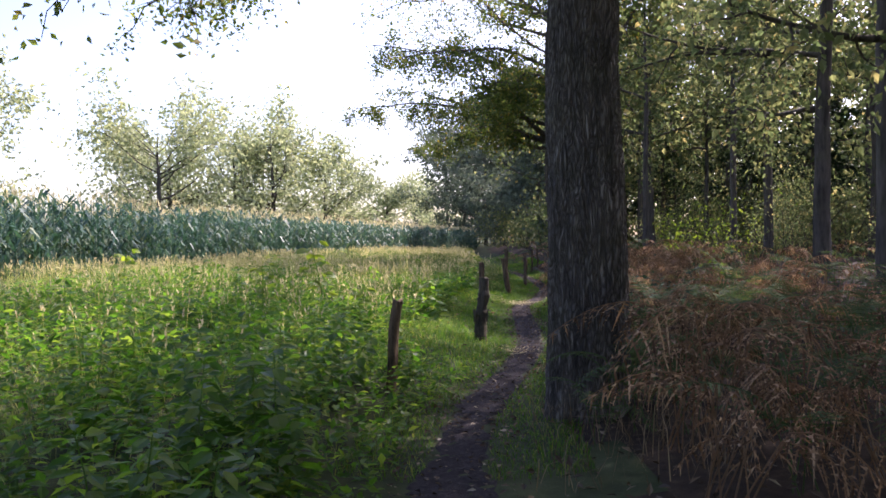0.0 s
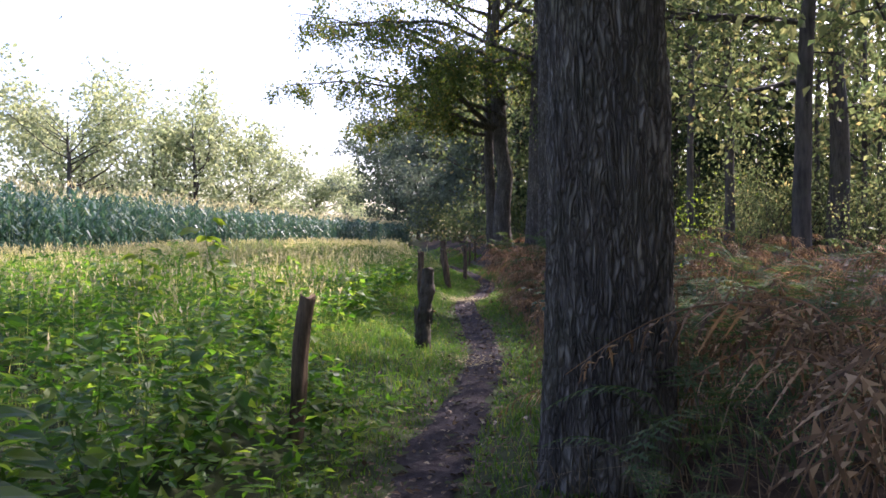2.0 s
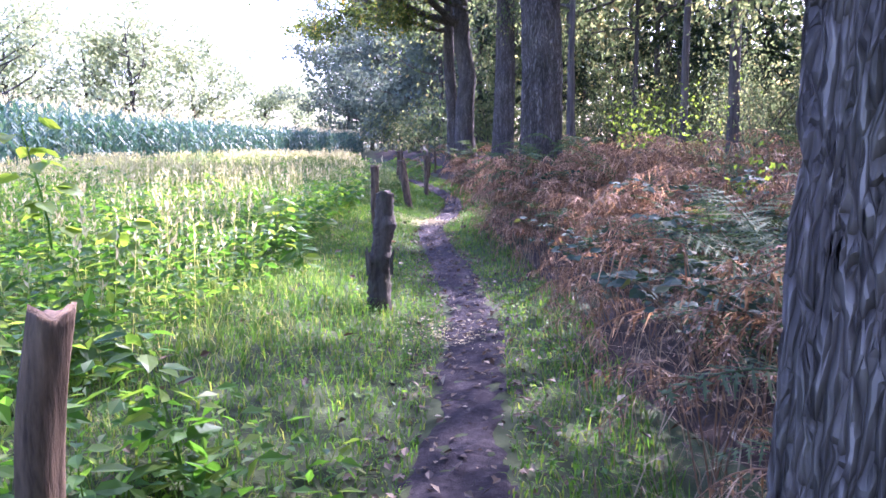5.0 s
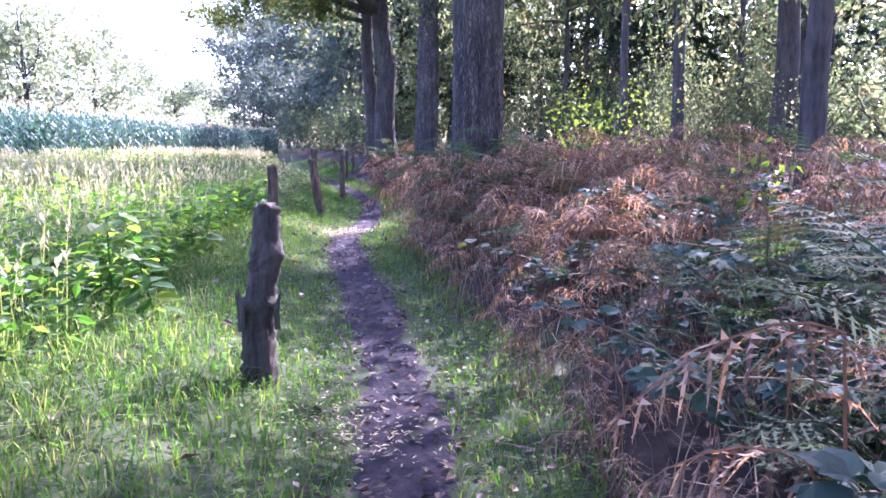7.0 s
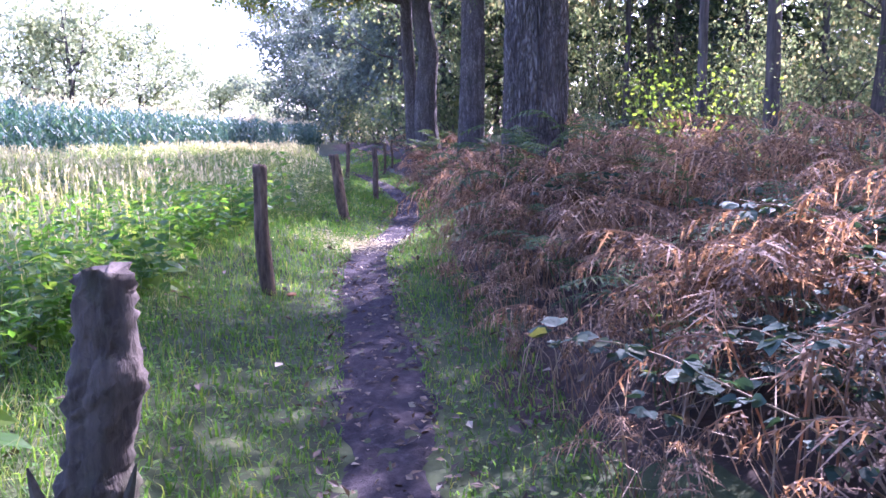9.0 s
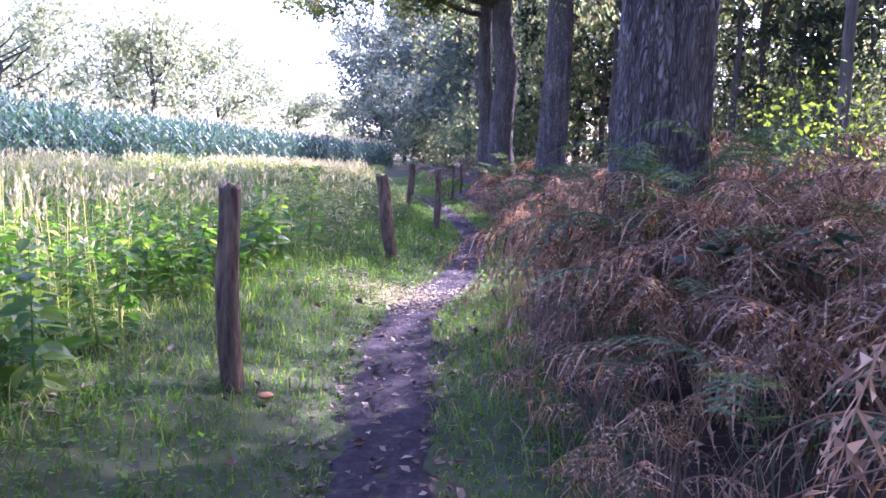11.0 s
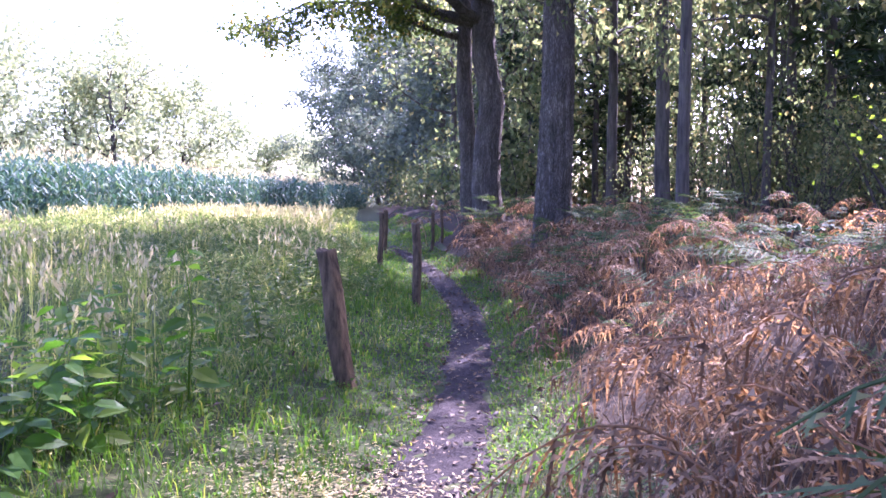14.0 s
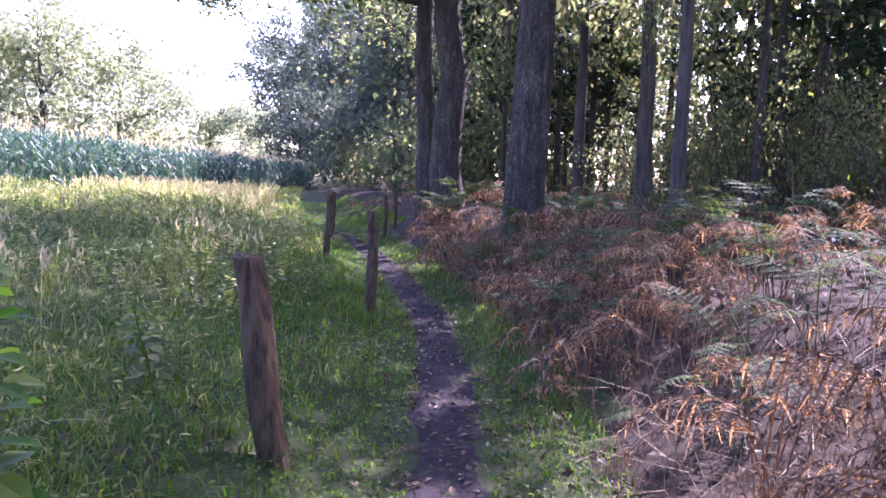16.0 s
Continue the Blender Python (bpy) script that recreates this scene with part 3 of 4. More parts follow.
def bush(name, base, size, n, leaf, foliage, label, category, group="", stems=7):
    root = new(name)
    root.location = base
    tagged(root, label, category, group)
    sh, ch = Heap(), Heap()
    tips = []
    for _ in range(stems):
        az = rng.uniform(0, 2 * np.pi)
        pts = wander((rng.normal() * 0.1, rng.normal() * 0.1, -0.05), (np.cos(az) * 0.6, np.sin(az) * 0.6, 1), size * rng.uniform(0.7, 1.2), 6, 0.18)
        tube(sh, pts, np.linspace(0.012 * size, 0.003, 7), 4)
        tips.append(pts[2:])
    tips = np.concatenate(tips)
    at = tips[rng.integers(0, len(tips), n)] + rng.normal(size=(n, 3)) * size * 0.16
    at[:, 2] = np.maximum(at[:, 2], 0.03)
    leaves(ch, at, rng.normal(size=(n, 3)) + np.array([0, 0, -0.2]), leaf * rng.uniform(0.6, 1.3, n), 0.65)
    sh.done("stem", M_BARK2, root)
    ch.done("foliage", foliage, root)
    return root


# understorey that fills the wood
protos = [bush("understorey_bush", (400, -320 - 10 * k, 0), 3.4, 700, 0.27, M_WOOD, "leafy understorey bush between woodland trunks", "bush", "understorey bushes") for k in range(4)]
for k in range(58):
    y = rng.uniform(36, 68)
    x = rng.uniform(6 + 0.1 * y, 4 + y * 0.68)
    if y < 48 and x < 9 + (y - 24) * 0.4:
        x += 8
    s = rng.uniform(0.6, 1.5)
    t = copy_thing(protos[k % 4], pose(x, y, gz(x, y), 0, 0, rng.uniform(0, 360)))
    t.scale = (s, s, s * rng.uniform(0.8, 1.4))
fine_protos = [bush("understorey_bush", (440, -320 - 10 * k, 0), 3.2, 1100, 0.12, M_WOOD, "airy understorey bush with small backlit leaves", "bush", "understorey bushes") for k in range(3)]
for k in range(30):
    y = rng.uniform(22, 40)
    x = float(track(y)) + rng.uniform(7, 14)
    s = rng.uniform(0.5, 1.0)
    t = copy_thing(fine_protos[k % 3], pose(x, y, gz(x, y), 0, 0, 70 * k))
    t.scale = (s, s, s * rng.uniform(1.0, 1.5))
for k, (x, y) in enumerate(((8.6, 47), (9.4, 50.5), (8.2, 54), (7.6, 58.5), (9.8, 58), (7.2, 66), (8.2, 76), (7.4, 80), (7.2, 90), (6.6, 101), (10.5, 69), (3.6, 119), (8.6, 44.5), (10, 54))):
    t = copy_thing(protos[k % 4], pose(x, y, gz(x, y), 0, 0, 50 * k))
    t.scale = (1.1, 1.1, 1.15)
for k in range(20):
    x, y = rng.uniform(15, 36), rng.uniform(20, 42)
    copy_thing(protos[k % 4], pose(x, y, gz(x, y), 0, 0, 50 * k))
# bushes out of view to the right of the start, added to block the sky
for k, (x, y) in enumerate(((7.8, 3.2), (9.2, 6.2), (6.6, 0.2), (10.4, 9.0), (5.6, -2.2), (10.4, 4.4), (3.4, -4.5))):
    copy_thing(protos[k % 4], pose(x, y, gz(x, y), 0, 0, 50 * k))
for p in protos + fine_protos:
    for o in (*p.children_recursive, p):
        bpy.data.objects.remove(o)

# the dark edge of the wood further on, its leaf colour blued for flare
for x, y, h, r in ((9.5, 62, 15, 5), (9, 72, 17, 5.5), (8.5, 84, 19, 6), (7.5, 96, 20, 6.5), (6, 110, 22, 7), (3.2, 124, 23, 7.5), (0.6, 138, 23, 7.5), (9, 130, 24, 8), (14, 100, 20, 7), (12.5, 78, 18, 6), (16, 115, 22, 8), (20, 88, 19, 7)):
    tree("edge_tree", (x, y, gz(x, y)), h, 0.24, 1.2, r, 22, 7200, 0.28 + 0.0017 * y, M_BARK2, M_EDGE, "dense dark tree at the edge of the wood, leaves tinted for flare", group="trees at the edge of the wood", clump=0.3 + 0.003 * y)

# trees across the field, their leaf colour paled for haze and glare
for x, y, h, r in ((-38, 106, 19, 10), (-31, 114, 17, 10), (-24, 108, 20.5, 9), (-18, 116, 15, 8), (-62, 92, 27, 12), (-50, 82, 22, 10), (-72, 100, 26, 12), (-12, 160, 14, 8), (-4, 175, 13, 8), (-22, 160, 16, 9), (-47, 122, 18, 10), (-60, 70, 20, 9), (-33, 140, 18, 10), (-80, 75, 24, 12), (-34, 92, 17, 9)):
    tree("field_tree", (x, y, gz(x, y)), h, 0.34, 1.4, r, 22, 4300, 0.6, M_BARK2, M_FAR, "sunlit broadleaf tree beyond the maize field, leaves paled for haze", group="trees beyond the field", clump=1.0)

# ---- fence posts ----
def post(base, top, radius, label, material=M_POST, waist=None, jag=0.03, group="old fence posts", rings=26, kink=None):
    """A split, weathered post with a worn, uneven top."""
    root = new("fence_post")
    root.location = base
    tagged(root, label, "post", group)
    h = Heap()
    n, sides = rings, 24
    f = np.linspace(0, 1, n)
    ang = np.linspace(0, 2 * np.pi, sides, endpoint=False)
    off = np.array(top, float) - np.array(base, float)
    ln = off[2]
    z = -0.2 + f * (ln + 0.2)
    cx, cy = off[0] * np.clip(z / ln, 0, 1) + 0.012 * np.sin(f * 7 + base[0]), off[1] * np.clip(z / ln, 0, 1) + 0.01 * np.sin(f * 5)
    if kink:
        cx = np.interp(f, *kink)
    prof = np.interp(f, *waist) if waist else 1.0 - 0.06 * f + 0.03 * np.sin(f * 9 + base[1])
    a = ang[None]
    r = radius * np.broadcast_to(np.asarray(prof), (n,))[:, None] * (1 + 0.1 * np.sin(2 * a + base[0] * 3) + 0.06 * np.sin(5 * a + 3 * f[:, None]) + 0.035 * np.sin(11 * a + f[:, None] * 4)) - 0.008 * (np.sin(a * 1.0 + 1.2) > 0.97)
    v = np.stack([cx[:, None] + r * np.cos(a), cy[:, None] + r * np.sin(a), np.broadcast_to(z[:, None], r.shape).copy()], -1)
    if waist:
        v[:, :, :2] += rng.normal(size=(n, sides, 2)) * 0.006
    v[-1, :, 2] += jag * np.sin(ang * 2 + base[1]) + rng.normal(size=sides) * jag * 0.3
    v[-2, :, 2] += 0.6 * jag * np.sin(ang * 2 + base[1])
    i, j = np.meshgrid(np.arange(n - 1), np.arange(sides), indexing="ij")
    k = (j + 1) % sides
    q = np.stack([i * sides + j, i * sides + k, (i + 1) * sides + k, (i + 1) * sides + j], -1).reshape(-1, 4)
    mid = v[-1].mean(0) - np.array([0, 0, 0.02])
    v = np.concatenate([v.reshape(-1, 3), mid[None]])
    e = (n - 1) * sides
    cap = np.stack([e + np.arange(sides), e + (np.arange(sides) + 1) % sides, np.full(sides, n * sides), np.full(sides, n * sides)], 1)
    h.add(v, np.concatenate([q, cap]))
    h.done("post", material, root, smooth=True)
    return root


def on_ground(x, y):
    return (x, y, gz(x, y))


POSTS = [
    ((-0.5, 7.05), (-0.4, 7.1, 0.9), 0.058, "leaning weathered wooden fence post among nettles", M_POST),
    ((0.9, 16.45), (0.87, 16.6, 0.95), 0.06, "upright brown fence post with a notched top", M_POST),
    ((1.93, 21.95), (1.78, 22.15, 0.9), 0.085, "cracked brown fence post leaning beside the path", M_POST),
    ((2.96, 27.1), (2.95, 27.3, 0.93), 0.06, "greyed fence post at the path's bend", M_POST),
    ((2.64, 31.8), (2.68, 31.9, 1.0), 0.05, "thin fence post in the meadow grass", M_POST),
    ((3.0, 37.0), (3.03, 37.0, 0.95), 0.06, "distant grey fence post", M_POST),
    ((4.35, 37.5), (4.38, 37.5, 0.9), 0.045, "distant thin fence post", M_POST),
    ((4.75, 38.5), (4.75, 38.5, 0.95), 0.04, "distant thin fence post", M_POST),
]
for (x, y), top, r, label, m in POSTS:
    post(on_ground(x, y), top, r, label, m, jag=0.012, rings=40)
stump = post(on_ground(0.62, 11.75), (0.73, 11.85, 0.86), 0.087, "rotten forked fence post with a hollowed waist", M_ROT,
             ([0, 0.47, 0.52, 0.55, 0.58, 0.64, 0.7, 0.77, 0.8, 0.84, 1.0], [1.0, 0.97, 1.04, 1.06, 0.86, 0.84, 0.93, 1.0, 0.96, 0.78, 0.74]), 0.015, rings=64,
             kink=([0, 0.5, 0.6, 0.75, 1.0], [0.0, 0.01, 0.03, 0.065, 0.075]))
for dx, dy, hz, ln in ((-0.09, -0.02, 0.44, 0.1), (-0.08, -0.06, 0.47, 0.1), (0.11, -0.02, 0.44, 0.1)):
    splinter = Heap()
    tube(splinter, [(dx, dy, hz - 0.12), (dx, dy, hz), (dx * 1.15, dy, hz + ln * 0.6), (dx * 1.25, dy, hz + ln)], [0.016, 0.018, 0.01, 0.003], 6)
    splinter.done("splinter", M_ROT, stump)

# ---- maize field ----
mh, mt = Heap(), Heap()


def maize(px, py, tall, n_leaf, low):
    n = len(px)
    base = np.stack([px, py, ground_z(px, py)], 1)
    for _ in range(n_leaf):
        f = rng.uniform(low, 0.95, n)[:, None]
        az = rng.uniform(0, 2 * np.pi, n)
        out = np.stack([np.cos(az), np.sin(az), 0 * az], 1)
        side = np.stack([-np.sin(az), np.cos(az), 0 * az], 1)
        ln = rng.uniform(0.5, 0.95, n)[:, None] * (1.15 - 0.5 * f)
        wd = 0.045 * rng.uniform(0.8, 1.3, n)[:, None]
        p0 = base + np.array([[0, 0, 1.0]]) * f * tall[:, None]
        p1 = p0 + out * ln * 0.42 + np.array([[0, 0, 1.0]]) * ln * 0.38
        p2 = p0 + out * ln * 0.85 + np.array([[0, 0, 1.0]]) * ln * rng.uniform(-0.15, 0.45, n)[:, None]
        v = np.stack([p0 - side * wd * 0.5, p0 + side * wd * 0.5, p1 + side * wd, p1 - side * wd, p2], 1)
        b = np.arange(n)[:, None] * 5
        mh.add(v, np.concatenate([b + np.array([[0, 1, 2, 3]]), b + np.array([[3, 2, 4, 4]])]))
    s = base + np.array([[0, 0, 1.0]]) * tall[:, None]
    az = rng.uniform(0, 6.28, n)
    sd = np.stack([np.cos(az), np.sin(az), 0 * az], 1) * 0.016
    mh.add(np.stack([base - sd, base + sd, s + sd * 0.5, s - sd * 0.5], 1), np.arange(n * 4).reshape(n, 4))
    for _ in range(3):
        leaves(mt, s, rng.normal(size=(n, 3)) * 0.25 + np.array([0, 0, 1.0]), rng.uniform(0.18, 0.32, n), 0.12)


def edge_x(y):
    return np.interp(y, [0, 24, 37, 50, 70, 95, 130], [-14.2, -11.2, -9.7, -6.8, -1.2, 4.0, -2.0])


for row in range(34):
    gap = 0.26 if row < 4 else 0.5 if row < 16 else 0.9
    y = np.arange(4, 130, gap)
    y = y + rng.normal(size=len(y)) * 0.07
    x = edge_x(y) - row * (0.75 if row < 16 else 1.1) + rng.normal(size=len(y)) * 0.08
    maize(x, y, rng.uniform(2.1, 2.6, len(y)), 10 if row < 4 else 6, 0.08 if row < 4 else 0.55)
field = mh.done("maize_crop", M_CORN)
tagged(field, "dense standing maize crop with glossy bluish green leaves", "crop", kind="stuff")
tas = mt.done("maize_tassels", M_SEED)
tagged(tas, "pale tassels above the maize crop", "crop", kind="stuff")

# ---- meadow ----
def scatter(n, x0, x1, y0, y1, keep):
    x, y = rng.uniform(x0, x1, n), rng.uniform(y0, y1, n)
    k = keep(x, y, x - track(y))
    x, y = x[k], y[k]
    return np.stack([x, y, ground_z(x, y)], 1)


# short grass along both sides of the path
sg = Heap()
for n, y0, y1, wd in ((100000, 4.5, 20, 0.0062), (60000, 20, 32, 0.009), (30000, 32, 46, 0.014), (8000, 46, 62, 0.026)):
    p = scatter(n, -2.2, 5.2, y0, y1, lambda x, y, d: (((d > np.where(y < 7.6, -0.8, -3.0)) & (d < -0.22)) | ((d > 0.22) & (d < 0.95)) | (y > 39)))
    d = np.abs(p[:, 0] - track(p[:, 1]))
    blades(sg, p, rng.uniform(0.04, 0.13, len(p)) * np.interp(d, [0.22, 0.6, 1.8], [0.5, 0.9, 1.5]) * (1 + 0.45 * waves(p[:, 0] * 2.3, p[:, 1] * 2.1)), 1.2, wd * rng.uniform(0.7, 1.5, len(p)), 0.5)
tagged(sg.done("short_grass", M_GRASS), "short bright green grass beside the path", "grass", kind="stuff")


cl = Heap()
p = scatter(34000, -2.2, 4.2, 7.5, 30, lambda x, y, d: (((d > -2.4) & (d < -0.3)) | ((d > 0.3) & (d < 0.8))) & (waves(x * 1.9 + 2, y * 1.7) > -0.1))
p[:, 2] += rng.uniform(0.015, 0.1, len(p))
o = rng.normal(size=(len(p), 3))
o[:, 2] *= 0.3
leaves(cl, p, o, rng.uniform(0.018, 0.045, len(p)), 0.75, 0.08, np.array([[0, 0, 1.0]]))
tagged(cl.done("low_clover", M_NETTLE), "low green clover and herbs among the grass", "herbs", kind="stuff")


# tall grass in tufts, with pale seed heads
def tufts(heap, at, count, height, width):
    n = len(at)
    root = np.repeat(at, count, 0) + rng.normal(size=(n * count, 3)) * np.array([0.06, 0.06, 0])
    blades(heap, root, np.repeat(height, count) * rng.uniform(0.5, 1.15, n * count), 1.5, width * rng.uniform(0.7, 1.4, n * count), 0.6)


tg = Heap()
p = scatter(9500, -15, 3, 1.5, 34, lambda x, y, d: (d < -1.25 - 0.35 * np.sin(y)) & (x > edge_x(y) + 0.2) & (rng.uniform(0, 1, len(x)) < np.interp(-d, [1, 3, 9, 15], [1, 1, 0.7, 0.5]) * np.where(y < 16, 0.7, 0.6)))
tall = rng.uniform(0.3, 0.8, len(p)) * np.interp(track(p[:, 1]) - p[:, 0], [1, 2.2, 3.2, 9, 13], [0.22, 0.5, 0.85, 0.7, 0.5]) * (1 + 0.35 * waves(p[:, 0] * 0.8, p[:, 1] * 0.7))
tufts(tg, p, 11, tall, np.interp(p[:, 1], [2, 14, 34], [0.004, 0.0045, 0.012]).repeat(11))
p = scatter(9000, -12, 5, 33, 95, lambda x, y, d: (d < -0.9) & (x > edge_x(y) + 0.2))
tufts(tg, p, 7, rng.uniform(0.25, 0.6, len(p)), np.interp(p[:, 1], [33, 95], [0.018, 0.045]).repeat(7))
tagged(tg.done("tall_grass", M_HAY), "tall uncut meadow grass, green and straw coloured", "grass", kind="stuff")
sh = Heap()
s = scatter(17000, -14, 3, 5, 60, lambda x, y, d: (d < -1.9) & (x > edge_x(y) + 0.3) & (waves(x * 0.7, y * 0.5) > -0.25) & (rng.uniform(0, 1, len(x)) < np.interp(y, [5, 9, 13], [0.15, 0.45, 1.0])))
n = len(s)
hh = rng.uniform(0.45, 0.85, n) * np.interp(track(s[:, 1]) - s[:, 0], [2, 8, 13], [1, 0.9, 0.65])
ld = rng.normal(size=(n, 3)) * 0.12 + np.array([0, 0, 1.0])
side = np.array([[0.002, 0, 0]]) * np.interp(s[:, 1], [6, 60], [1, 4])[:, None]
topv = s + ld * hh[:, None]
culm = Heap()
culm.add(np.stack([s - side, s + side, topv + side * 0.6, topv - side * 0.6], 1), np.arange(n * 4).reshape(n, 4))
tagged(culm.done("grass_stems", M_HAY), "thin green stems of meadow grass", "grass", kind="stuff")
for _ in range(4):
    leaves(sh, topv - ld * rng.uniform(0, 0.14, n)[:, None], ld + rng.normal(size=(n, 3)) * 0.3, rng.uniform(0.04, 0.085, n) * np.interp(s[:, 1], [8, 40], [0.9, 1.5]), 0.3)
tagged(sh.done("seed_heads", M_SEED), "pale feathery grass seed heads above the meadow", "grass", kind="stuff")


# nettles and herbs
def herb(tall, pairs, leaf, foliage, name="nettle", label="leafy green nettle with paired toothed leaves", category="nettle", group="nettles in the meadow"):
    root = new(name)
    tagged(root, label, category, group)
    sh, ch = Heap(), Heap()
    pts = wander((0, 0, -0.03), (rng.normal() * 0.12, rng.normal() * 0.12, 1), tall, 6, 0.06)
    tube(sh, pts, np.linspace(0.006, 0.002, 7), 5)
    for k in range(pairs):
        f = 0.18 + 0.82 * k / (pairs - 1)
        p = np.array([np.interp(f * 6, np.arange(7), pts[:, c]) for c in range(3)])
        az = k * 1.57 + rng.uniform(-0.3, 0.3)
        for a in (az, az + math.pi, az + 1.4, az + 4.5):
            out = np.array([[math.cos(a), math.sin(a), rng.uniform(-0.55, 0.25)]])
            s = leaf * (1.15 - 0.6 * f) * rng.uniform(0.8, 1.2)
            broad_leaves(ch, (p + out[0] * 0.03)[None], out, s, 0.55, 0.06, np.array([[0, 0, 1.0]]))
    sh.done("stem", M_GRASS, root)
    ch.done("leaves", foliage, root)
    return root


kinds = [herb(rng.uniform(0.65, 1.0), 9, rng.uniform(0.13, 0.19), M_NETTLE) for _ in range(8)]
sites = scatter(1300, -5.0, 1.5, 2.0, 21.5, lambda x, y, d: (d < np.where(y < 8.5, -0.85, np.where(y < 14, -1.9 - 0.5 * np.sin(y * 1.3), -1.55))) & (waves(x * 0.6 + 3, y * 0.55) > -0.35 - 0.5 * (y < 9) - 0.6 * ((y > 12.5) & (d > -3.5))) & ((x - 0.62) ** 2 + (y - 11.7) ** 2 > 0.5))[:300]
for k, s in enumerate(sites):
    t = copy_thing(kinds[k % 8], pose(*s, rng.normal() * 6, rng.normal() * 6, rng.uniform(0, 360)))
    f = rng.uniform(0.65, 1.1)
    t.scale = (f * 1.2, f * 1.2, f)
for p in kinds:
    for o in (*p.children_recursive, p):
        bpy.data.objects.remove(o)
hb = Heap()
p = scatter(60000, -7.5, 1.5, 1.5, 21, lambda x, y, d: (d < np.where(y < 8.5, -0.45, -1.7)) & (waves(x * 0.6 + 3, y * 0.55) > -0.4 - 0.5 * (y < 9) - 0.6 * ((y > 12.5) & (d > -3.5))))
p[:, 2] += rng.uniform(0.02, 1, len(p)) ** 0.7 * 0.55 * np.interp(track(p[:, 1]) - p[:, 0], [0.45, 1.0, 2], [0.3, 0.7, 1.0])
o = rng.normal(size=(len(p), 3))
o[:, 2] *= 0.35
leaves(hb, p, o, rng.uniform(0.04, 0.12, len(p)), 0.5, 0.1, np.array([[0, 0, 1.0]]))
tagged(hb.done("herb_leaves", M_NETTLE), "dense low mass of green meadow herbs", "herbs", kind="stuff")

mh2 = Heap()


def mound(x, y):
    """Height of the bushy herbs: uneven domes that fall off towards the path and the field."""
    d = track(y) - x
    return np.clip(0.42 + 0.42 * waves(x * 0.75 + 1, y * 0.7) + 0.24 * waves(x * 2.3, y * 2.0), 0.08, 1.0) * np.interp(d, [1.5, 2.6, 8, 14], [0.3, 1, 0.85, 0.6])


p = scatter(190000, -13, 3.4, 12, 46, lambda x, y, d: (d < -1.5 - 0.3 * np.sin(y * 1.1)) & (x > edge_x(y) + 0.3) & (rng.uniform(0, 1, len(x)) < np.interp(-d, [1.5, 6, 13], [1.0, 0.6, 0.3])))
f = rng.uniform(0.1, 1, len(p)) ** 0.55
p[:, 2] += mound(p[:, 0], p[:, 1]) * f
leaves(mh2, p, rng.normal(size=(len(p), 3)) * np.array([1, 1, 0.7]) + np.array([0, 0, 0.7]), rng.uniform(0.035, 0.085, len(p)) * np.interp(p[:, 1], [12, 20, 46], [0.7, 0.9, 1.9]), 0.26, 0.1)
tagged(mh2.done("meadow_herbs", M_HERB), "bushy mass of fine meadow herbs and grasses", "herbs", kind="stuff")

# bushy meadow plants standing above the grass
kinds = [herb(rng.uniform(0.6, 0.95), 12, rng.uniform(0.06, 0.085), M_HERB, "meadow_plant", "bushy meadow plant with small olive green leaves", "plant", "bushy plants in the meadow") for _ in range(6)]
sites = scatter(900, -8, 3, 17.5, 36, lambda x, y, d: (d < -1.7 - 0.3 * np.sin(y * 1.1)) & (d > -7) & (waves(x * 0.75 + 1, y * 0.7) > -0.15))[:210]
for k, q in enumerate(sites):
    t = copy_thing(kinds[k % 6], pose(*q, rng.normal() * 9, rng.normal() * 9, rng.uniform(0, 360)))
    f = rng.uniform(0.7, 1.05)
    t.scale = (f * 1.7, f * 1.7, f)
for p in kinds:
    for o in (*p.children_recursive, p):
        bpy.data.objects.remove(o)

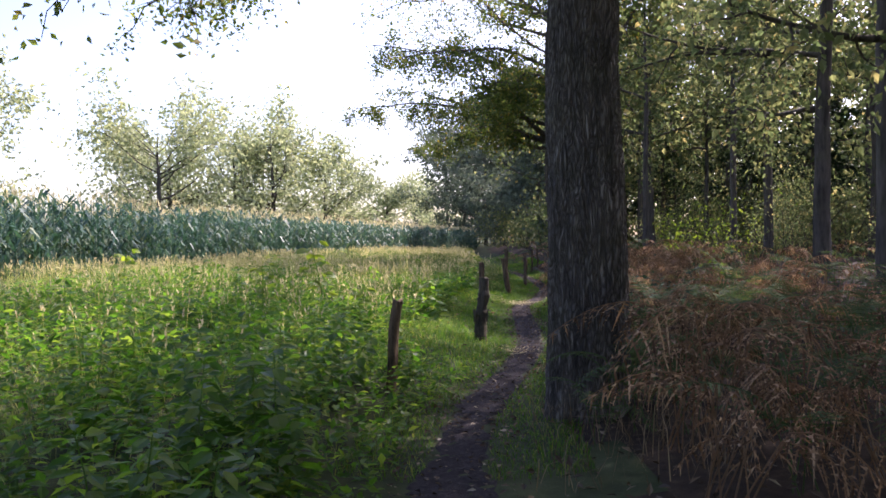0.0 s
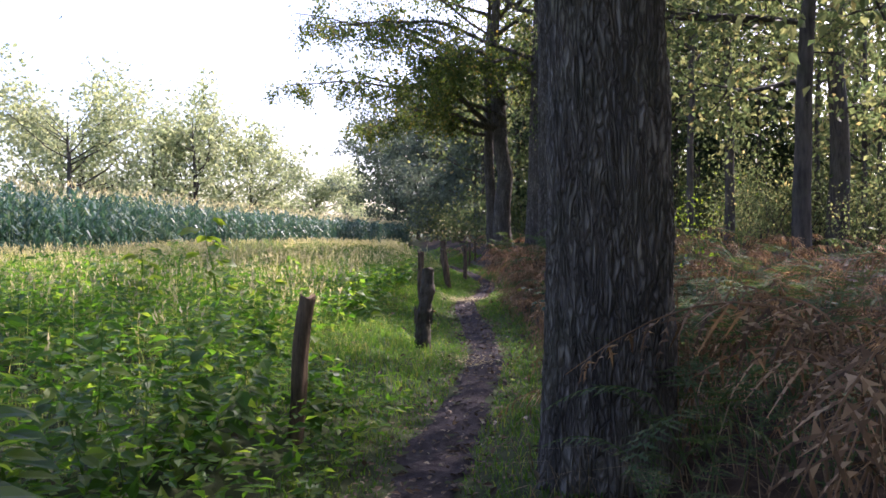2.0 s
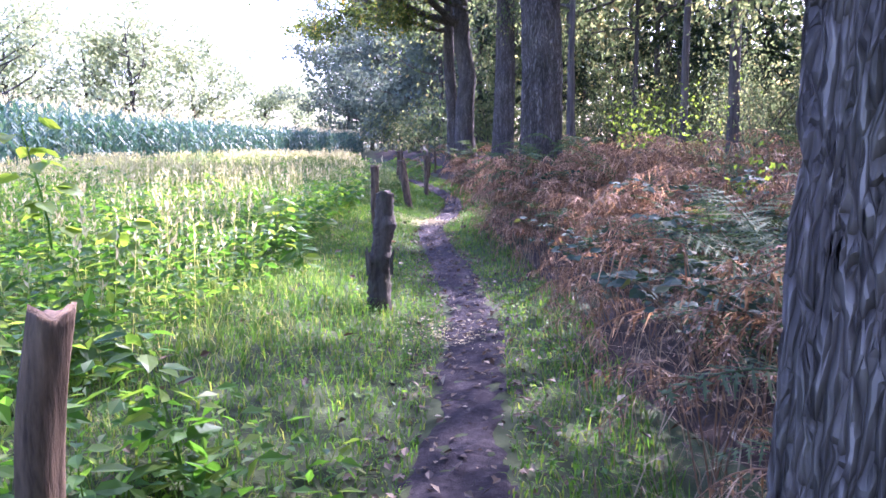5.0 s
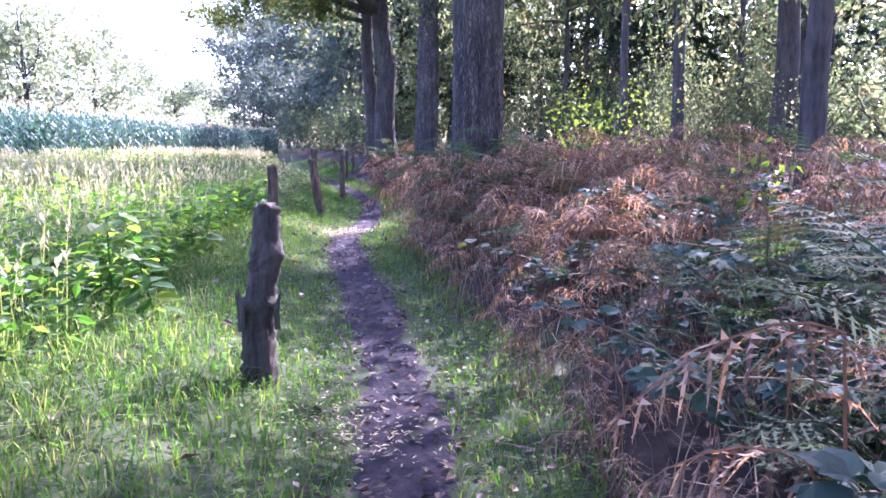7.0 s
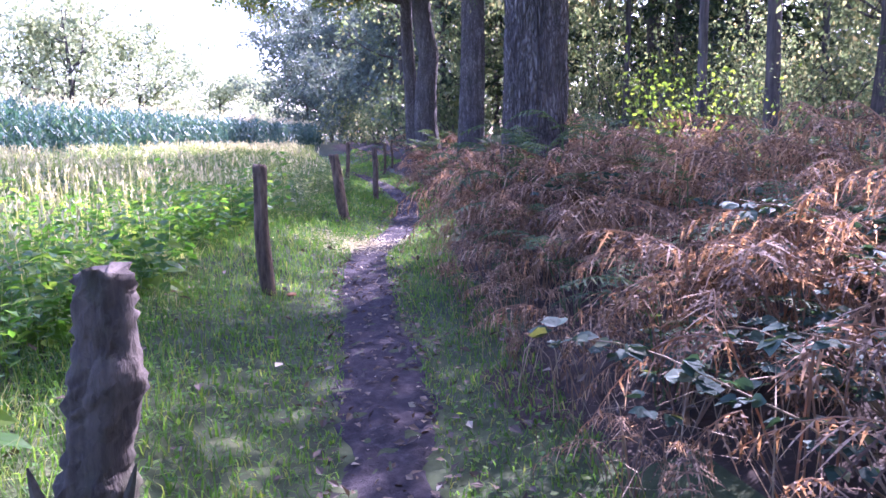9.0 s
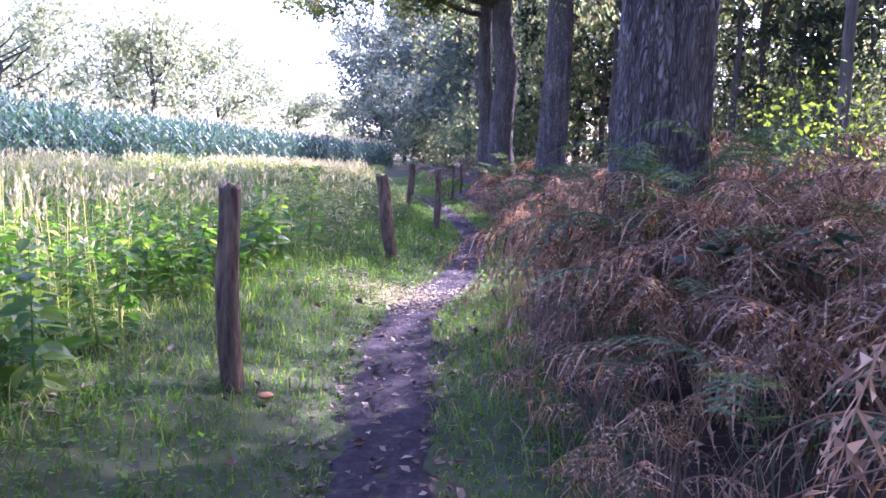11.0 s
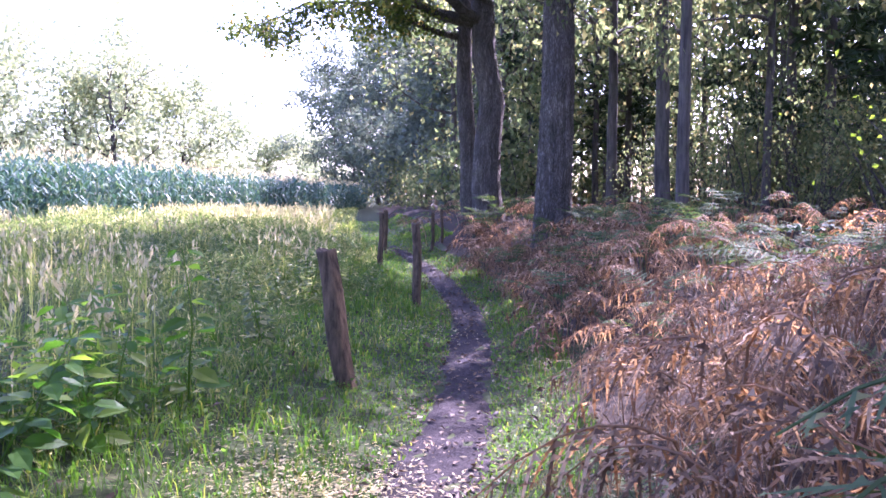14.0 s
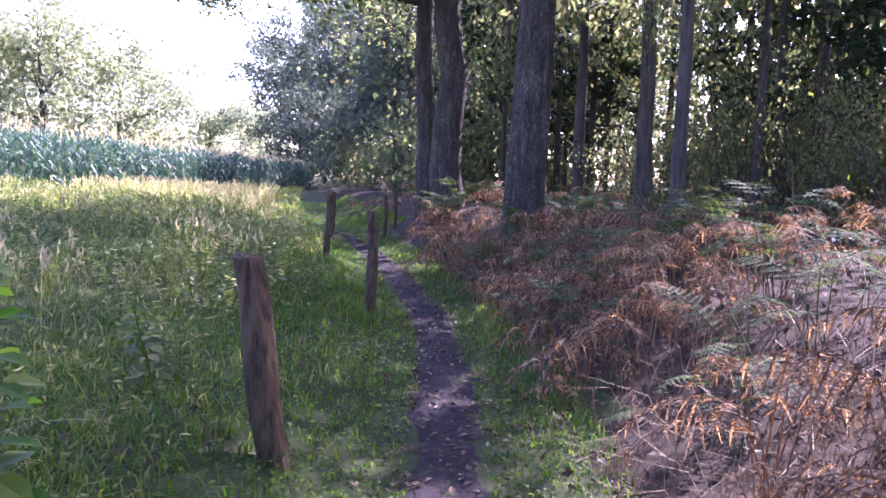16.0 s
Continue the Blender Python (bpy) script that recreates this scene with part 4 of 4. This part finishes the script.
# ---- bracken and ferns ----
def frond(heap, p0, az, length, rise, arch, wide=0.34, pairs=13, curl=0.0, stipe=0.0):
    """An arching bracken frond: midrib with pairs of tapering leaflets, each edged with small lobes."""
    f = np.linspace(0, 1, 9)
    out = np.array([math.cos(az), math.sin(az), 0])
    side = np.array([-math.sin(az), math.cos(az), 0])
    mid = np.array(p0)[None] + np.array([[0, 0, 1.0]]) * stipe * np.minimum(f * 4, 1)[:, None] + length * (out[None] * (f * 0.75 + 0.1 * f * f)[:, None] + np.array([[0, 0, 1.0]]) * (rise * f - arch * f * f)[:, None])
    tube(heap, mid, np.linspace(0.006, 0.0015, 9), 4)
    for k in range(pairs):
        t = 0.2 + 0.8 * k / pairs
        c = np.array([np.interp(t * 8, np.arange(9), mid[:, q]) for q in range(3)])
        fw = unit(np.array([np.interp(min(t + 0.08, 1) * 8, np.arange(9), mid[:, q]) for q in range(3)]) - c + out * 1e-4)
        ln = length * wide * (1 - t) ** 0.75 * min(1, 0.45 + 2.5 * (t - 0.2)) + 0.015
        for s in (-1, 1):
            d = unit(side * s + fw * 0.45 + np.array([0, 0, -0.18 - curl * rng.uniform(0, 1.2)]) + rng.normal(size=3) * (0.08 + curl * 0.2))
            m = max(3, int(ln / (0.029 if pairs > 10 else 0.05)))
            w = side * 0 + unit(fw - d * (fw @ d)) * (0.0055 if pairs > 10 else 0.011) * (0.6 + 0.4 * length)
            half = c + d * ln * 0.5 + np.array([0, 0, -0.015 * curl])
            heap.add([c - w * 0.6, c + w * 0.6, half + w, half - w, c + d * ln + np.array([0, 0, -0.06 * curl])], [[0, 1, 2, 3], [3, 2, 4, 4]])
            g = (np.arange(m) + 0.5) / m
            at = c[None] + d[None] * (g * ln)[:, None] + np.array([[0, 0, -1.0]]) * (curl * 0.06 * g * g)[:, None]
            sz = (0.032 if pairs > 10 else 0.06) * (1.15 - 0.9 * g) * (0.6 + 0.4 * length)
            for u in (-1, 1):
                lobes(heap, at, np.repeat((fw * u + d * 0.6)[None], m, 0) + rng.normal(size=(m, 3)) * (0.1 + curl * 0.2), d[None], sz, 0.32)


def lobes(heap, at, out, run, size, wide):
    """Small pointed lobes along a leaflet, one triangle each."""
    n = len(at)
    out, s = unit(out), np.broadcast_to(size, (n,))[:, None]
    v = np.stack([at - run * s * wide, at + run * s * wide, at + out * s], 1)
    b = np.arange(n)[:, None] * 3
    heap.add(v, b + np.array([[0, 1, 2, 2]]))


def fern(name, foliage, n, length, rise, arch, curl, stipe, label, category, group, pairs=13):
    root = new(name)
    tagged(root, label, category, group)
    for k in range(n):
        h = Heap()
        frond(h, (rng.normal() * 0.05, rng.normal() * 0.05, -0.02), k * 6.28 / n + rng.uniform(-0.5, 0.5), length * rng.uniform(0.75, 1.15), rise * rng.uniform(0.8, 1.2), arch * rng.uniform(0.7, 1.2), curl=curl, stipe=stipe * rng.uniform(0.5, 1.3), pairs=pairs)
        h.done("frond", foliage, root)
    return root


green = [fern("bracken_fern", M_FERN, 5, 0.95, 0.95, 0.75, 0.0, 0.4, "green bracken fern with arching fronds", "fern", "green bracken") for _ in range(3)]
dead = [fern("bracken_fern", M_DEAD, 6, 0.95, 0.85, 1.0, 0.8, 0.6, "withered rusty brown bracken fern", "fern", "withered bracken") for _ in range(4)]
green_far = [fern("bracken_fern", M_FERN, 5, 0.95, 0.95, 0.75, 0.0, 0.4, "green bracken fern with arching fronds", "fern", "green bracken", 8) for _ in range(2)]
dead_far = [fern("bracken_fern", M_DEAD, 6, 0.9, 0.8, 0.95, 0.8, 0.4, "withered rusty brown bracken fern", "fern", "withered bracken", 8) for _ in range(2)]
used = []
for k in range(2500):
    y = 3.2 + 30 * rng.uniform() ** 1.3
    d = 0.72 + abs(rng.normal()) * 1.8 + (0.15 if y < 9 else 0)
    x = float(track(y) + d)
    if (y < 5 and d < 1.2) or len(used) >= 235:
        continue
    if min([(x - a) ** 2 + (y - b) ** 2 for a, b in used] or [9]) < 0.13 + 0.006 * y:
        continue
    if any((x - a) ** 2 + (y - b) ** 2 < 0.25 for a, b in ((1.35, 6.35), (3.66, 17.8), (6.0, 31.8))):
        continue
    if 19.6 < y < 22.6 and d < 1.35:
        continue
    used.append((x, y))
    rusty = 0.5 if y < 7 else 0.75
    if 7 < y < 11 and d > 1.5:
        rusty = 0.2
    if y > 20 and d > 1.8:
        rusty = 0.4
    is_dead = rng.uniform() < rusty
    src = (dead[k % 4] if is_dead else green[k % 3]) if y < 25 else (dead_far[k % 2] if is_dead else green_far[k % 2])
    s = rng.uniform(0.7, 1.1) * (0.5 if d < 0.95 else 0.75 if d < 1.25 else 1.08) * (0.74 if y > 18.3 else 1)
    t = copy_thing(src, pose(x, y, gz(x, y), rng.normal() * 8, rng.normal() * 8, rng.uniform(0, 360)))
    t.scale = (s, s, s)
for x, y, s, rz in ((3.2, 16.75, 0.95, 200), (3.5, 16.7, 1.0, 80), (3.85, 16.8, 0.95, 310), (3.4, 17.05, 0.95, 20), (3.05, 17.0, 0.9, 130)):
    t = copy_thing(green[0], pose(x, y, gz(x, y), 0, 0, rz))
    t.scale = (s, s, s * 1.6)
for x, y, s in ((3.05, 16.2, 0.85), (3.1, 16.6, 1.0), (2.95, 16.9, 0.8), (3.3, 16.1, 1.1), (3.4, 16.4, 1.1), (3.05, 17.3, 1.05), (3.05, 17.9, 0.9), (3.3, 15.6, 0.95), (3.7, 16.5, 1.1), (4.1, 16.4, 1.0), (3.15, 18.3, 1.0),
                (3.35, 19.3, 1.05), (3.7, 19.6, 1.1), (3.5, 20.2, 1.0), (4.0, 20.1, 1.15), (4.3, 19.5, 1.1), (4.5, 20.4, 1.1), (3.9, 20.8, 1.0), (4.2, 18.9, 1.05), (3.55, 18.8, 1.0)):
    t = copy_thing(dead[int(x * 50) % 4], pose(x, y, gz(x, y), 0, 0, rng.uniform(0, 360)))
    f = 1.05 if y < 17.4 else 1.2 if y < 18.5 else 0.72
    t.scale = (s * min(f, 1.1), s * min(f, 1.1), s * f)
for k in range(34):
    y = rng.uniform(12.4, 16.3)
    x = float(track(y) + rng.uniform(0.95, 2.7))
    s = rng.uniform(0.7, 0.95) * (0.75 if x - track(y) < 1.3 else 1)
    t = copy_thing((dead + green[:1])[k % 5], pose(x, y, gz(x, y), rng.normal() * 8, rng.normal() * 8, rng.uniform(0, 360)))
    t.scale = (s, s, s)
for k in range(26):
    y = rng.uniform(6.7, 10.8)
    x = float(track(y) + rng.uniform(1.35, 2.8))
    s = rng.uniform(0.65, 0.95) * (0.8 if x - track(y) < 1.5 else 1)
    t = copy_thing((green + dead[:1])[k % 4], pose(x, y, gz(x, y), rng.normal() * 6, rng.normal() * 6, rng.uniform(0, 360)))
    t.scale = (s, s, s)
for k in range(60):
    y = rng.uniform(23, 38)
    x = float(track(y) + rng.uniform(0.75, 3.4))
    if min((x - a) ** 2 + (y - b) ** 2 for a, b in ((6.22, 31.8), (6.1, 37.8), (5.8, 39.2))) < 0.2:
        continue
    s = rng.uniform(0.75, 1.05)
    t = copy_thing((dead_far + green_far)[(0, 1, 0, 1, 2, 3)[k % 6]], pose(x, y, gz(x, y), 0, 0, rng.uniform(0, 360)))
    t.scale = (s, s, s)
for p in green + dead + green_far + dead_far:
    for o in (*p.children_recursive, p):
        bpy.data.objects.remove(o)

# the mass of bracken further into the wood
for nm, mat, n in (("far_rusty_bracken", M_DEAD, 330), ("far_green_bracken", M_FERN, 200)):
    h = Heap()
    for _ in range(n):
        y = rng.uniform(9, 56)
        x = float(track(y) + rng.uniform(3.0 if y < 36 else 0.9, 14 + 0.2 * y))
        frond(h, (x, y, gz(x, y)), rng.uniform(0, 6.28), rng.uniform(0.8, 1.2), 0.8, 0.85, pairs=9, curl=0.5, stipe=rng.uniform(0.1, 0.5))
    tagged(h.done(nm, mat), "mass of bracken fronds on the woodland floor", "bracken", kind="stuff")

# dry stalks standing among the bracken
st = Heap()
p = scatter(22000, 0, 9, 4, 34, lambda x, y, d: (d > 0.52) & (d < 3.2) & (rng.uniform(0, 1, len(x)) < np.interp(d, [0.52, 0.8, 1.4, 3.2], [0.4, 1.0, 0.8, 0.25])))
blades(st, p, rng.uniform(0.15, 0.75, len(p)) * np.interp(p[:, 0] - track(p[:, 1]), [0.6, 1.3], [0.5, 1]), 1.1, rng.uniform(0.003, 0.008, len(p)), 0.7)
for q in scatter(480, 0, 7, 5, 30, lambda x, y, d: (d > 1.25) & (d < 2.8))[:170]:
    pts = wander(q, (rng.normal() * 0.35, rng.normal() * 0.6, 1), rng.uniform(0.6, 1.3), 4, 0.08, -0.05)
    tube(st, pts, [0.004, 0.0035, 0.003, 0.0025, 0.0015], 4)
tagged(st.done("dry_stalks", M_STRAW), "tangle of dry brown stalks and grass", "stalks", kind="stuff")

# dead leaf cover under the bracken, and leaves fallen on the path
lf = Heap()
p = scatter(16000, -1, 14, 2, 40, lambda x, y, d: (d > 0.5) & (d < 9))
p[:, 2] += rng.uniform(0.005, 0.12, len(p))
o = rng.normal(size=(len(p), 3)) * np.array([1, 1, 0.5])
leaves(lf, p, o, rng.uniform(0.04, 0.1, len(p)), 0.5, 0.12, np.array([[0, 0, 1.0]]))
p = scatter(900, -2, 5.5, 4, 30, lambda x, y, d: (d > -2.2) & (d < -0.3))
p[:, 2] += 0.06
leaves(lf, p, rng.normal(size=(len(p), 3)) * np.array([1, 1, 0.4]), rng.uniform(0.04, 0.1, len(p)), 0.6, 0.12, np.array([[0, 0, 1.0]]))
p = scatter(48000, -1.5, 5.5, 2.5, 40, lambda x, y, d: (np.abs(d) < 0.5) & (rng.uniform(0, 1, len(x)) < np.interp(np.abs(d), [0, 0.3, 0.5], [0.6, 1, 0.5])))
p[:, 2] += rng.uniform(0.016, 0.03, len(p))
o = rng.normal(size=(len(p), 3)) * np.array([1, 1, 0.3])
leaves(lf, p, o, rng.uniform(0.02, 0.07, len(p)), 0.6, 0.12, np.array([[0, 0, 1.0]]))
# pale straw flecks stand in for bright pools of sun on the path
dry = Heap()
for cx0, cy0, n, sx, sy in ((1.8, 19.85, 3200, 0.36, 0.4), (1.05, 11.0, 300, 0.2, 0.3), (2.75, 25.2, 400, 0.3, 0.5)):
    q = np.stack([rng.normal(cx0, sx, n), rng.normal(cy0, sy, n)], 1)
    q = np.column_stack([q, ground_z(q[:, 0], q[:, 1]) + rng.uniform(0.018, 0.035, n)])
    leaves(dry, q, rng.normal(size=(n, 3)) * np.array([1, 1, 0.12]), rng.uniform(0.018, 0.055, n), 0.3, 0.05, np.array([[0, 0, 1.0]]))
tagged(dry.done("dry_straw", M_SEED), "pale straw scattered to stand for sun patches on the path", "straw", kind="stuff")
tagged(lf.done("leaf_litter", M_LITTER), "brown fallen leaves scattered over path and woodland floor", "fallen leaves", kind="stuff")


# brambles with broad bluish leaves, and bright young saplings
def bramble(foliage, n_stem, size, leaf, label, category, name):
    root = new(name)
    tagged(root, label, category, category + "s")
    ch = Heap()
    for _ in range(n_stem):
        h = Heap()
        az = rng.uniform(0, 6.28)
        pts = wander((0, 0, -0.02), (math.cos(az) * 0.7, math.sin(az) * 0.7, 1.2), size * rng.uniform(0.8, 1.3), 8, 0.1, -0.16)
        pts[:, 2] = np.maximum(pts[:, 2], 0.02)
        tube(h, pts, np.linspace(0.006, 0.002, 9), 5)
        h.done("stem", M_STRAW, root)
        for m in range(2, 9):
            for _ in range(3):
                a = rng.uniform(0, 6.28)
                out = np.array([[math.cos(a), math.sin(a), rng.uniform(-0.4, 0.4)]])
                for turn in (-0.9, 0, 0.9):
                    c, sn = math.cos(turn), math.sin(turn)
                    o = np.array([[out[0, 0] * c - out[0, 1] * sn, out[0, 0] * sn + out[0, 1] * c, out[0, 2]]])
                    broad_leaves(ch, (pts[m] + out[0] * 0.06)[None], o, leaf * rng.uniform(0.65, 1.15), 0.8, 0.06, np.array([[0, 0, 1.0]]))
    ch.done("foliage", foliage, root)
    return root


src = [bramble(M_BRAMBLE, 6, 1.0, 0.07, "bramble with broad bluish green leaves", "bramble", "bramble") for _ in range(3)]
places = [(2.45, 9.0), (2.7, 8.6), (3.0, 9.3), (2.55, 9.8), (3.2, 8.7), (2.85, 10.3), (3.9, 11.6), (4.4, 12.2), (4.3, 12.9), (4.6, 11.2), (3.9, 10.7), (4.9, 13.4), (4.2, 10.2), (4.0, 9.4), (4.4, 14.6), (5.2, 15.6), (5.6, 18.2), (6.2, 22.4), (6.6, 25.4), (4.7, 16.6), (3.15, 10.9), (3.45, 11.35), (3.0, 11.75), (3.6, 10.5), (3.35, 12.2), (3.0, 12.9), (4.1, 15.2)]
for k, (x, y) in enumerate(places):
    t = copy_thing(src[k % 3], pose(x, y, gz(x, y), 0, 0, rng.uniform(0, 360)))
    f = rng.uniform(0.8, 1.25)
    t.scale = (f, f, f)
for p in src:
    for o in (*p.children_recursive, p):
        bpy.data.objects.remove(o)
for x, y, f in ((6.7, 20.7, 1.6), (7.6, 21.8, 2.0), (9.5, 24.5, 2.2), (4.8, 13.2, 0.8)):
    bush("young_sapling", (x, y, gz(x, y)), f, 260, 0.09, M_YELLOW, "young sapling with bright yellow green leaves", "sapling", "young saplings", 4)

def broad_weed(x, y, h, leaf):
    """A tall stalk topped by a tier of broad lobed leaves."""
    root = new("tall_weed")
    root.location = (x, y, gz(x, y))
    tagged(root, "tall weed with broad yellow green leaves", "weed", "broad leaved weeds")
    sh, ch = Heap(), Heap()
    pts = wander((0, 0, -0.03), (rng.normal() * 0.08, rng.normal() * 0.08, 1), h, 6, 0.05)
    tube(sh, pts, np.linspace(0.012, 0.005, 7), 6)
    for k in range(9):
        f = 0.45 + 0.55 * k / 8
        p = np.array([np.interp(f * 6, np.arange(7), pts[:, c]) for c in range(3)])
        a = k * 2.4 + rng.uniform(-0.3, 0.3)
        out = np.array([math.cos(a), math.sin(a), 0.25])
        tip = p + out * leaf * 0.55
        tube(sh, [p, (p + tip) / 2 + np.array([0, 0, 0.02]), tip], [0.004, 0.003, 0.002], 4)
        for turn in (-0.75, 0.0, 0.75):
            o = np.array([[math.cos(a + turn), math.sin(a + turn), -0.25]])
            broad_leaves(ch, tip[None], o, leaf * rng.uniform(0.75, 1.05), 0.75, 0.05, np.array([[0, 0, 1.0]]))
    sh.done("stem", M_GRASS, root)
    ch.done("leaves", M_YELLOW, root)


for x, y, h, lf_size in ((-1.8, 11.2, 1.45, 0.22), (-3.1, 12.6, 1.05, 0.2), (-1.2, 10.4, 0.8, 0.16), (-6.2, 14.5, 1.1, 0.2), (-0.3, 12.6, 0.75, 0.15)):
    broad_weed(x, y, h, lf_size)


# mushroom shape standing in for a flat orange brown leaf
def mushroom(x, y, size):
    root = new("mushroom")
    root.location = (x, y, gz(x, y))
    tagged(root, "mushroom shape standing for an orange brown leaf at a fence post", "mushroom")
    stalk, cap = Heap(), Heap()
    tube(stalk, [(0, 0, -0.02), (0.003, 0, size * 0.5), (0.004, 0, size * 0.9)], [size * 0.22, size * 0.16, size * 0.15], 10)
    f = np.linspace(0, 1, 8)
    tube(cap, [(0.004, 0, size * (0.72 + 0.5 * math.sin(a * 1.5))) for a in f], size * np.array([0.62, 0.78, 0.8, 0.74, 0.6, 0.42, 0.22, 0.01]), 16)
    stalk.done("stalk", M_SEED, root, smooth=True)
    cap.done("cap", M_CAP, root, smooth=True)


M_CAP = ground_material("mushroom_cap", [(0.3, (0.2, 0.09, 0.04)), (0.7, (0.34, 0.17, 0.08))], 30, (0.85, 0.85, 0.85), (1.1, 1.1, 1.1), 0.2)
mushroom(1.1, 16.35, 0.055)
